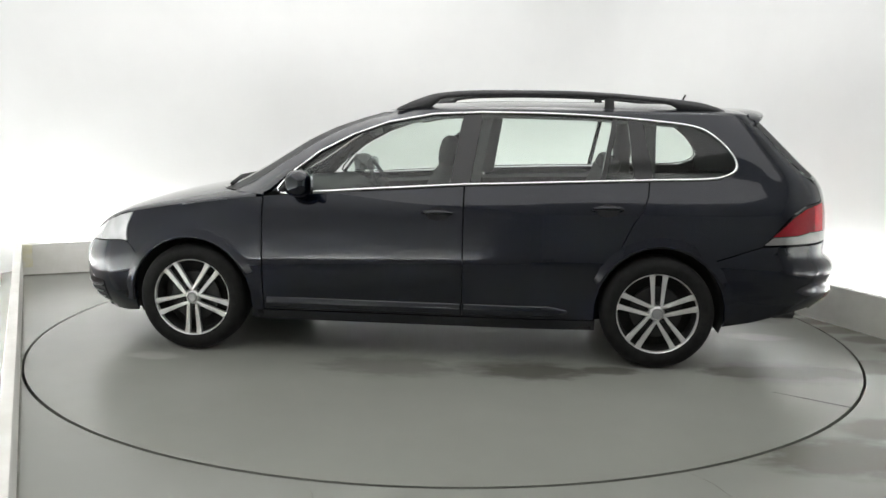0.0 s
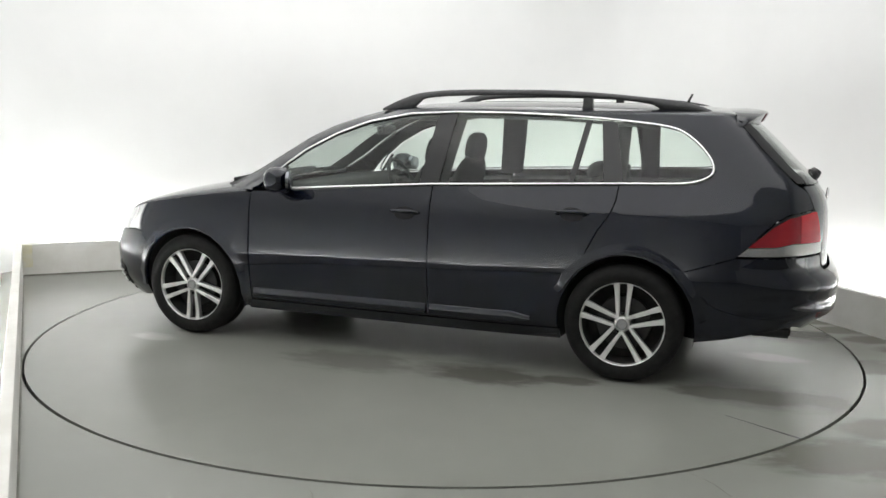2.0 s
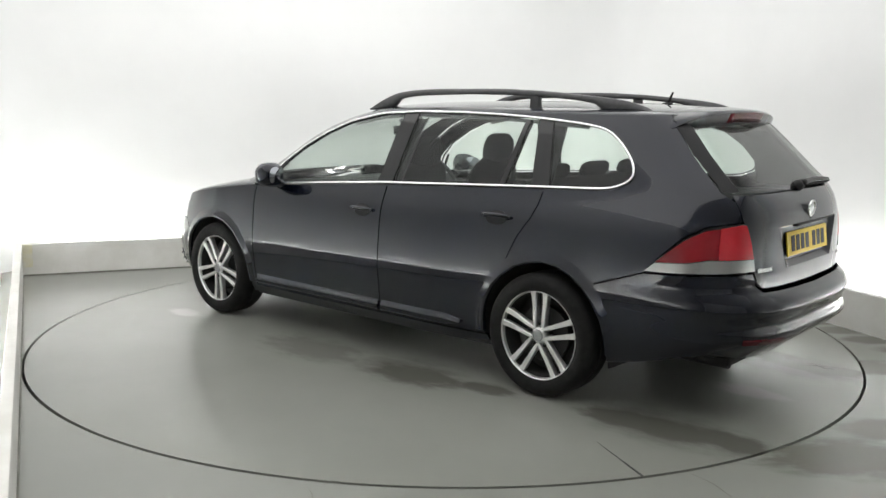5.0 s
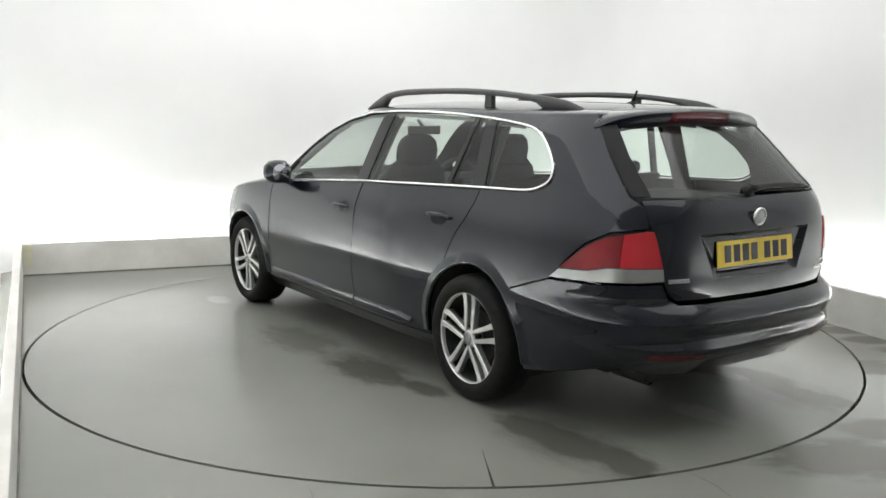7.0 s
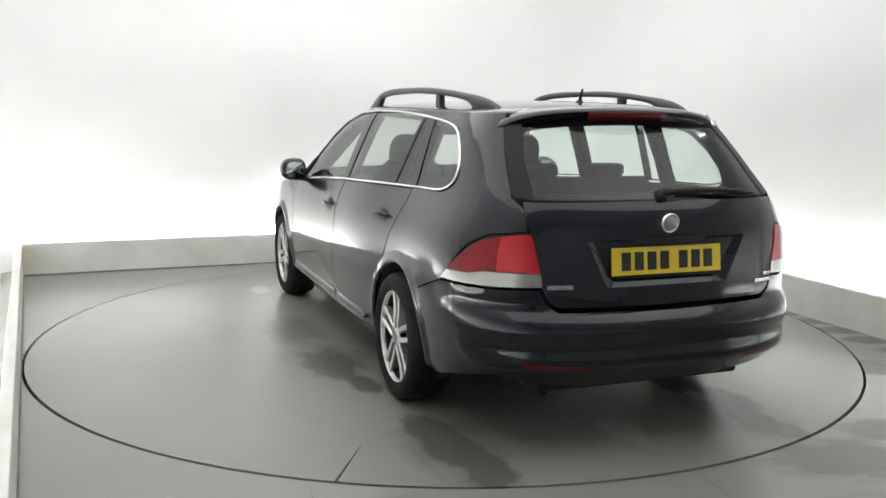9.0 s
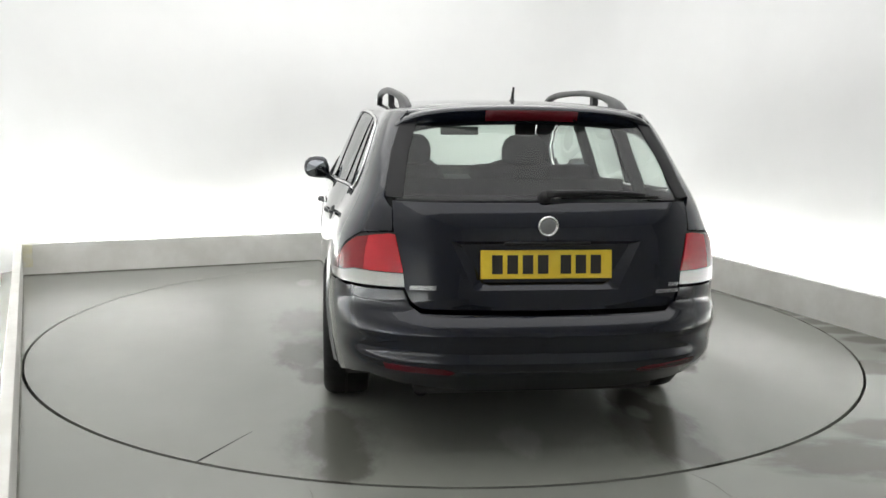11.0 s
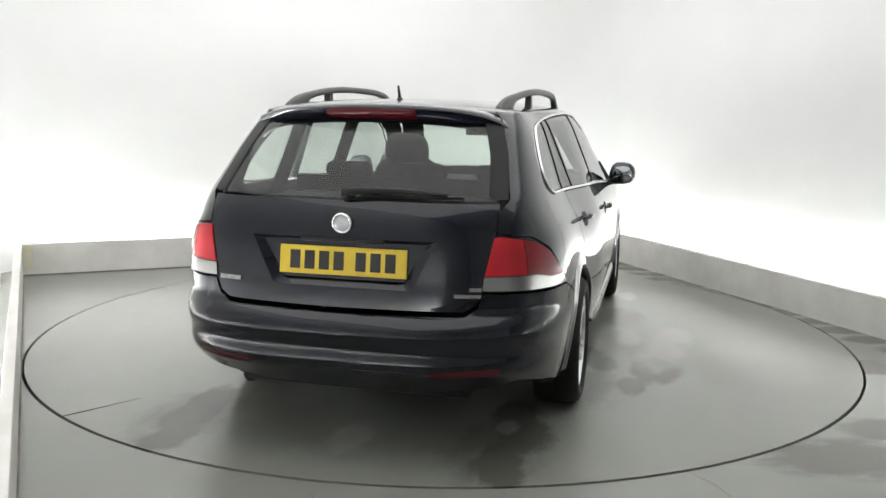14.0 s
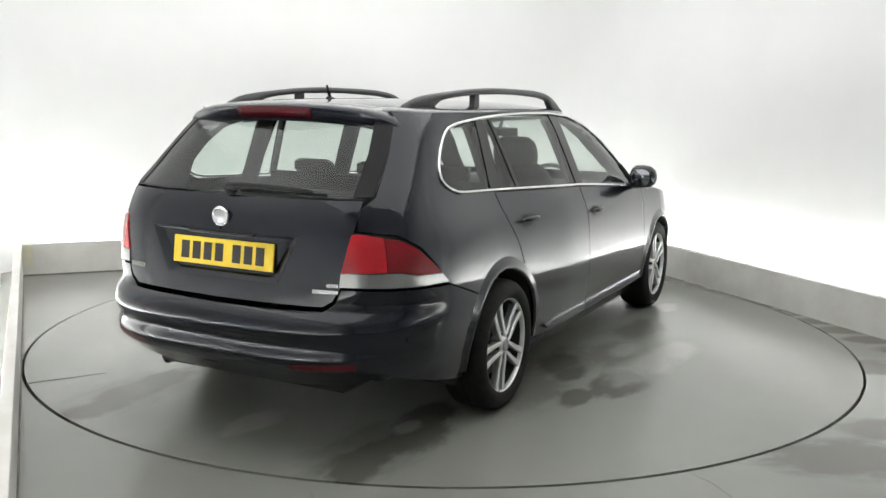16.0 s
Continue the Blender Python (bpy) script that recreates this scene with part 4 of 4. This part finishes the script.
    bm = bmesh.new()
    lathe(bm, [(0.001, 0.030), (0.020, 0.028), (0.026, 0.016), (0.030, 0.0)], 16, "z")
    bm.transform(Matrix.Translation(on_glass(0.0001, 1.044, 0.0)) @ Matrix.Rotation(radians(-55), 4, "Y"))
    hub = part("rear_wiper", bm, PLASTIC, gate, "black rear wiper resting on the glass")
    bm = bmesh.new()
    sweep(bm, [on_glass(-0.0001 - 0.40 * k / 10, 1.040 + 0.008 * math.sin(k / 10 * 3.0), 0.028 - 0.004 * k / 10) for k in range(11)], [0.016 - 0.0085 * k / 10 for k in range(11)], 8)
    part("wiper_arm", bm, PLASTIC, hub)
    bm = bmesh.new()
    sweep(bm, [on_glass(-0.06 - 0.40 * k / 10, 1.038, 0.013) for k in range(11)], 0.007, 6)
    part("wiper_blade", bm, RUBBER, hub)
    # spoiler with the high brake lamp
    bm = bmesh.new()
    rings = []
    for k in range(33):
        t = k / 32 * 2 - 1
        y = 0.562 * t
        back = 0.078 * t * t + 0.045 * abs(t) ** 8
        fall = 0.032 * t * t + 0.030 * abs(t) ** 6 + 0.016 * abs(t) ** 12
        prof = [(-1.60, 1.394), (-1.72, 1.408), (-1.81, 1.409), (-1.880, 1.400), (-1.906, 1.392), (-1.912, 1.384), (-1.893, 1.345), (-1.872, 1.322), (-1.83, 1.322), (-1.68, 1.355)]
        rings.append([Vector((x + (back if x < -1.8 else back * 0.5), y, z - fall)) for x, z in prof])
    loft(bm, rings)
    wing = part("spoiler", crisp(bm, 50), PAINT, gate, "roof spoiler over the rear window")
    bm = bmesh.new()
    rings = []
    for k in range(13):
        t = k / 12 * 2 - 1
        y = 0.195 * t
        back = 0.075 * (y / 0.548) ** 2
        fall = 0.030 * (y / 0.548) ** 2
        rings.append([Vector((x + back, y, z - fall)) for x, z in ((-1.9145, 1.382), (-1.8925, 1.338), (-1.884, 1.341), (-1.904, 1.383))])
    loft(bm, rings)
    part("brake_lamp", bm, DARKRED, wing, "dark red high brake lamp")
    # tail lamps: red above a clear strip, wrapping the corner
    body = X([(-1.82, 0.690), (-1.905, 0.77), (-1.98, 0.845), (-2.06, 0.895)]) + R([(0.60, 0.911), (0.580, 0.912), (0.552, 0.762), (0.548, 0.702)])
    lamp = pair("tail_lamp", patch([trace(body)], off=0.0, depth=0.03), GLOSSBLACK, CARS, "tail lamp with red and clear lenses")
    split = 0.758
    outer = X([(-1.868, 0.735), (-1.912, 0.775), (-1.98, 0.836), (-2.05, 0.878), (-2.10, 0.890)]) + [("x", -2.1055, split), ("x", -2.07, split), ("x", -2.0, 0.742)]
    pair("side_lens", patch([trace(outer)], off=0.005, depth=0.008, gs=0.03), REDLENS, lamp, "red side lens")
    inner = [("x", -2.1015, 0.891)] + R([(0.605, 0.905), (0.584, 0.903), (0.555, split)]) + [("x", -2.1068, split)]
    pair("rear_lens", patch([trace(inner)], off=0.005, depth=0.010, gs=0.03), BRIGHTRED, lamp, "brighter red brake lens")
    strip = X([(-1.822, 0.692), (-1.868, 0.731), (-2.0, 0.738), (-2.07, 0.754)]) + R([(0.5535, 0.755), (0.5485, 0.703)])
    pair("clear_lens", patch([trace(strip)], off=0.005, depth=0.008, gs=0.03), CLEARLAMP, lamp, "clear reversing lens strip")
    # bumper with its crease, and dark skirt
    side_top = X([(-1.815, 0.678), (-1.72, 0.645), (-1.58, 0.596)])
    over = X(sorted([p for p in ARCH_R if p[0] < -1.5 and 0.24 < p[1] < 0.585], key=lambda p: -p[1]))
    rear_top = R([(0.0, 0.598), (0.49, 0.603), (0.535, 0.635), (0.556, 0.69)])
    shell = [("r", 0.0, 0.268)] + rear_top + side_top + over + X([(-1.635, 0.235), (-1.80, 0.268), (-1.95, 0.308)]) + R([(0.68, 0.338), (0.56, 0.305), (0.32, 0.272)])
    bumper = plain("rear_bumper", patch([trace(shell)], both=True, gz=0.02, depth=0.02), PAINT, car)
    skirt = X([(-1.64, 0.231), (-1.80, 0.264), (-1.95, 0.304)]) + R([(0.68, 0.334), (0.56, 0.301), (0.32, 0.268), (0.0, 0.264), (0.0, 0.235), (0.34, 0.240), (0.57, 0.272), (0.67, 0.306)]) + X([(-1.95, 0.276), (-1.80, 0.238), (-1.66, 0.21)])
    plain("bumper_lip", patch([trace(skirt)], off=-0.035, both=True, depth=0.02), PLASTIC, bumper, "black lower lip")
    ref = trace(R([(0.63, 0.408), (0.62, 0.383), (0.38, 0.372), (0.36, 0.382), (0.40, 0.397)]))
    pair("reflector", patch([ref], off=0.003, depth=0.004), DARKRED, (bumper, bumper), "dark red bumper reflector")
    # tailpipe
    bm = bmesh.new()
    lathe(bm, [(0.030, 0.0), (0.032, -0.004), (0.032, 0.20), (0.024, 0.20), (0.026, 0.01), (0.030, 0.0)], 18, "z")
    bm.transform(Matrix.Translation((-2.085, 0.47, 0.256)) @ Matrix.Rotation(radians(90), 4, "Y"))
    part("tailpipe", bm, STEEL, car, "steel tailpipe below the bumper")


tail()


# ---- underside, wheels, cabin ----
def underside():
    bm = bmesh.new()
    box(bm, -0.94, 0.93, -0.80, 0.80, 0.19, 0.235, 0.01)
    box(bm, 0.90, 1.95, -0.54, 0.54, 0.18, 0.26, 0.02)
    box(bm, -2.10, -0.92, -0.50, 0.50, 0.235, 0.285, 0.02)
    box(bm, 1.66, 1.9, -0.66, 0.66, 0.19, 0.24, 0.02)
    box(bm, -1.96, -1.66, -0.60, 0.60, 0.26, 0.33, 0.02)
    for x in (1.289, -1.289):
        sweep(bm, [(x, -0.7, 0.29), (x, 0.7, 0.29)], 0.03, 10)
    part("underbody", bm, UNDER, car, "black underbody and axles")


def wheel(x, y, turn):
    """Alloy wheel with five double spokes; the outer face looks to +y before it is set."""
    side = 1 if y > 0 else -1
    m = Matrix.Translation((x, y, 0.305)) @ (Matrix.Rotation(math.pi, 4, "Z") if side < 0 else Matrix.Identity(4)) @ Matrix.Rotation(radians(turn), 4, "Y")
    bm = bmesh.new()
    lathe(bm, [(0.196, -0.17), (0.206, -0.02), (0.211, -0.02), (0.212, -0.03), (0.210, -0.18), (0.196, -0.17)], 56)
    rim = part("wheel", crisp(bm, 50), UNDER, car, "five double-spoke alloy wheel with black tyre")
    rim.matrix_basis = m
    bm = bmesh.new()
    lathe(bm, [(0.209, -0.026), (0.2115, -0.006), (0.2135, 0.000), (0.217, 0.002), (0.220, 0.000), (0.221, -0.01), (0.214, -0.022)], 56)
    part("rim_lip", crisp(bm, 50), ALLOY, rim, "bright machined rim edge")
    bm = bmesh.new()
    lathe(bm, [(0.214, -0.005), (0.222, 0.006), (0.240, 0.014), (0.262, 0.017), (0.283, 0.008), (0.297, -0.008), (0.3035, -0.03), (0.305, -0.06), (0.305, -0.085), (0.299, -0.086), (0.299, -0.092), (0.305, -0.093),
               (0.305, -0.135), (0.303, -0.165), (0.29, -0.19), (0.25, -0.20), (0.214, -0.185)], 72)
    part("tyre", crisp(bm, 40), RUBBER, rim, "black road tyre")
    # spokes: one bar swept outward, flat faced and tapered
    spoke = None
    for k in range(5):
        a = radians(90 + 72 * k)
        for s in (-1, 1):
            if spoke is None:
                bm = bmesh.new()
                rings = []
                for r, off, w, d0, d1 in ((0.034, 0.0225, 0.0085, -0.006, -0.045), (0.075, 0.0250, 0.0105, -0.005, -0.042), (0.13, 0.0285, 0.0122, -0.008, -0.040), (0.18, 0.0325, 0.0138, -0.007, -0.042), (0.212, 0.0350, 0.0165, -0.002, -0.045)):
                    rings.append([Vector((off - w, d0 - 0.004, r)), Vector((off - w + 0.003, d0, r)), Vector((off + w - 0.003, d0, r)), Vector((off + w, d0 - 0.004, r)), Vector((off + w * 0.7, d1, r)), Vector((off - w * 0.7, d1, r))])
                loft(bm, rings)
                spoke = part("spoke", crisp(bm, 30), ALLOY, rim)
                data = spoke.data
            else:
                spoke = new("spoke", data)
                spoke.parent = rim
            spoke.matrix_basis = Matrix.Rotation(math.pi / 2 - a, 4, "Y") @ Matrix.Diagonal((s, 1, 1, 1))
    bm = bmesh.new()
    lathe(bm, [(0.030, -0.004), (0.034, -0.006), (0.040, -0.013), (0.044, -0.024), (0.047, -0.06)], 32)
    part("wheel_hub", bm, ALLOY, rim)
    bm = bmesh.new()
    lathe(bm, [(0.001, 0.001), (0.018, 0.001), (0.0185, -0.001), (0.0215, -0.001), (0.0225, 0.002), (0.027, 0.001), (0.0295, -0.004), (0.030, -0.012)], 28)
    part("centre_cap", crisp(bm, 40), BADGE_FIELD, rim, "grey centre cap with a raised ring")
    for k in range(5):
        a = radians(90 + 72 * k)
        bm = bmesh.new()
        lathe(bm, [(0.001, -0.012), (0.008, -0.012), (0.0095, -0.016), (0.0095, -0.04)], 8, "y", (0.056 * math.cos(a), 0, 0.056 * math.sin(a)))
        part("wheel_bolt", bm, GLOSSBLACK, rim)
    bm = bmesh.new()
    lathe(bm, [(0.05, -0.062), (0.138, -0.062), (0.141, -0.066), (0.141, -0.084), (0.05, -0.084)], 40)
    part("brake_disc", crisp(bm, 30), STEEL, rim, "steel brake disc")
    bm = bmesh.new()
    lathe(bm, [(0.001, -0.12), (0.205, -0.12)], 32)
    part("wheel_backing", bm, UNDER, rim)


def seat(x, y, w=0.25, name="front_seat"):
    def slab(pts, bulge):
        """Upholstered block along a side profile of (x, z, half thickness)."""
        bm = bmesh.new()
        rings = []
        for px, pz, th, wd in pts:
            rings.append([Vector((x + px + th * math.cos(a) * 0.9, y + wd * math.copysign(abs(math.sin(a)) ** 0.55, math.sin(a)), pz + 0.25 * th * math.cos(a))) for a in [2 * math.pi * k / 20 for k in range(20)]])
        loft(bm, rings)
        return bm
    back = part(name, slab([(0.10, 0.50, 0.05, w * 0.8), (0.06, 0.56, 0.09, w), (0.0, 0.75, 0.085, w), (-0.07, 0.95, 0.07, w * 0.94), (-0.095, 1.02, 0.055, w * 0.80), (-0.105, 1.065, 0.035, w * 0.58)], 0), CLOTH, car, "dark grey cloth seat")
    part("headrest", slab([(-0.10, 1.045, 0.04, 0.115), (-0.105, 1.08, 0.054, 0.138), (-0.115, 1.14, 0.056, 0.14), (-0.125, 1.19, 0.05, 0.122), (-0.13, 1.218, 0.026, 0.088)], 0), CLOTH, back)
    bm = bmesh.new()
    box(bm, x + 0.02, x + 0.56, y - w * 1.0, y + w * 1.0, 0.40, 0.54, 0.05, 3)
    part("cushion", bm, CLOTH, back)
    for s in (-1, 1):
        bm = bmesh.new()
        sweep(bm, [(x - 0.09, y + s * 0.06, 1.04), (x - 0.10, y + s * 0.06, 1.12)], 0.006, 6)
        part("headrest_post", bm, STEEL, back)


def cabin():
    seat(0.02, 0.36)
    seat(0.02, -0.36)
    bm = bmesh.new()
    loft(bm, [[Vector((x, y, z)) for x, z in ((-0.86, 0.42), (-0.36, 0.44), (-0.38, 0.55), (-0.78, 0.56), (-0.98, 0.96), (-1.0, 1.03), (-1.07, 1.03), (-1.06, 0.95), (-0.92, 0.45))] for y in (-0.68, -0.66, -0.2, 0.2, 0.66, 0.68)])
    bench = part("rear_bench", crisp(bm, 40), CLOTH, car, "dark grey cloth rear bench")
    for y in (-0.40, 0.0, 0.40):
        bm = bmesh.new()
        loft(bm, [[Vector((-1.035 - 0.3 * (z - 1.03) + th * math.cos(a), y + wd * math.copysign(abs(math.sin(a)) ** 0.6, math.sin(a)), z)) for a in [2 * math.pi * k / 16 for k in range(16)]] for z, th, wd in ((1.025, 0.03, 0.11), (1.05, 0.045, 0.13), (1.09, 0.04, 0.12), (1.105, 0.02, 0.09))])
        part("headrest", bm, CLOTH, bench)
    bm = bmesh.new()
    loft(bm, [[Vector((x, y, z)) for x, z in ((0.55, 0.55), (0.56, 0.80), (0.62, 0.88), (0.72, 0.915), (0.98, 0.90), (1.12, 0.86), (1.10, 0.55))] for y in (-0.74, -0.6, -0.36, 0.36, 0.6, 0.74)])
    part("dashboard", crisp(bm, 40), TRIM, car, "dark grey dashboard")
    bm = bmesh.new()
    ring = []
    for k in range(32):
        a = 2 * math.pi * k / 32
        ring.append((0.43 + 0.08 * math.sin(a), -0.36 + 0.18 * math.cos(a), 0.86 + 0.165 * math.sin(a)))
    sweep(bm, ring + ring[:1], 0.014, 8)
    box(bm, 0.42, 0.47, -0.43, -0.29, 0.80, 0.91, 0.02)
    box(bm, 0.42, 0.44, -0.53, -0.19, 0.845, 0.875, 0.006)
    box(bm, 0.45, 0.62, -0.39, -0.33, 0.80, 0.86, 0.02)
    part("steering_wheel", bm, TRIM, car, "dark three-spoke steering wheel")
    bm = bmesh.new()
    box(bm, 0.40, 0.425, -0.155, 0.10, 1.205, 1.262, 0.01, 3)
    sweep(bm, [(0.415, -0.027, 1.25), (0.47, -0.015, 1.30)], 0.012, 8)
    part("cabin_mirror", bm, TRIM, car, "dark interior mirror under the headliner")
    # door cards, load bay sides and load cover
    for a, b, name in ((0.95, -0.225, "door_card"), (-0.23, -1.05, "door_card"), (-1.05, -1.98, "load_bay_lining")):
        lo = 0.30 if b > -1.0 else 0.68
        bm = patch([trace(X([(a, belt(a) - 0.02), (b, belt(b) - 0.02), (b, lo if b > -1.1 else 0.70), (a, lo)]), 0.08)], off=-0.075, depth=0.05, gs=0.12, gz=0.12)
        pair(name, bm, TRIM, CARS, "dark interior lining")
    bm = bmesh.new()
    box(bm, -1.98, -1.07, -0.66, 0.66, 0.925, 0.945, 0.006)
    part("load_cover", bm, TRIM, car, "dark roller load cover")
    bm = bmesh.new()
    box(bm, -2.05, 1.05, -0.535, 0.535, 0.275, 0.33, 0.02)
    part("cabin_floor", bm, TRIM, car)
    # inner posts beside the windows
    for x0, x1, w in ((-0.22, -0.29, 0.080), (-1.19, -1.20, 0.06)):
        bm = bmesh.new()
        rows = []
        for k in range(9):
            z = 0.95 + 0.40 * k / 8
            x = x0 + (x1 - x0) * k / 8
            rows.append([on_skin(x + q * w, z, o) for q, o in ((-1, -0.012), (-0.7, -0.045), (0.7, -0.045), (1, -0.012))])
        loft(bm, rows, closed=False, cap=False)
        pair("inner_post", bm, TRIM, CARS)
    # lining of the rear pillar and of the roof edge
    bm = patch([trace(X([(-1.685, 1.00), (-1.685, 1.13), (-1.625, 1.21), (-1.52, 1.29), (-1.38, 1.325)]) + [("r", 0.50, 1.35), ("r", 0.535, 1.30), ("r", 0.575, 1.16), ("r", 0.60, 1.0)])], off=-0.035, depth=0.0)
    pair("pillar_lining", bm, TRIM, CARS)
    bm = patch([trace(X([(0.20, 1.31), (-0.04, 1.352), (-0.31, 1.3645), (-0.87, 1.355), (-1.38, 1.32), (-1.38, 1.302), (-0.87, 1.335), (-0.31, 1.343), (-0.04, 1.33), (0.20, 1.285)]))], off=-0.02, depth=0.0)
    pair("grab_rail_lining", bm, LINER, CARS)


underside()
for wx, wy, turn in ((1.303, 0.872, 36), (-1.284, 0.850, 0), (1.303, -0.872, 10), (-1.284, -0.850, 25)):
    wheel(wx, wy, turn)
cabin()

# ---- what moves ----
def motions():
    """Table and car turn together, clockwise from above, at an even pace."""
    steps = [k * 0.5 for k in range(33)]
    heading = [math.degrees(3.0378 - 0.1217 * t) for t in steps]
    walk(turntable, [(t, pose(0, 0, 0.0022, 0, 0, a)) for t, a in zip(steps, heading)])
    walk(car, [(t, pose(0, 0, 0, 0, 0, a) @ pose(0.0548, -0.1174, 0.0022)) for t, a in zip(steps, heading)])


motions()
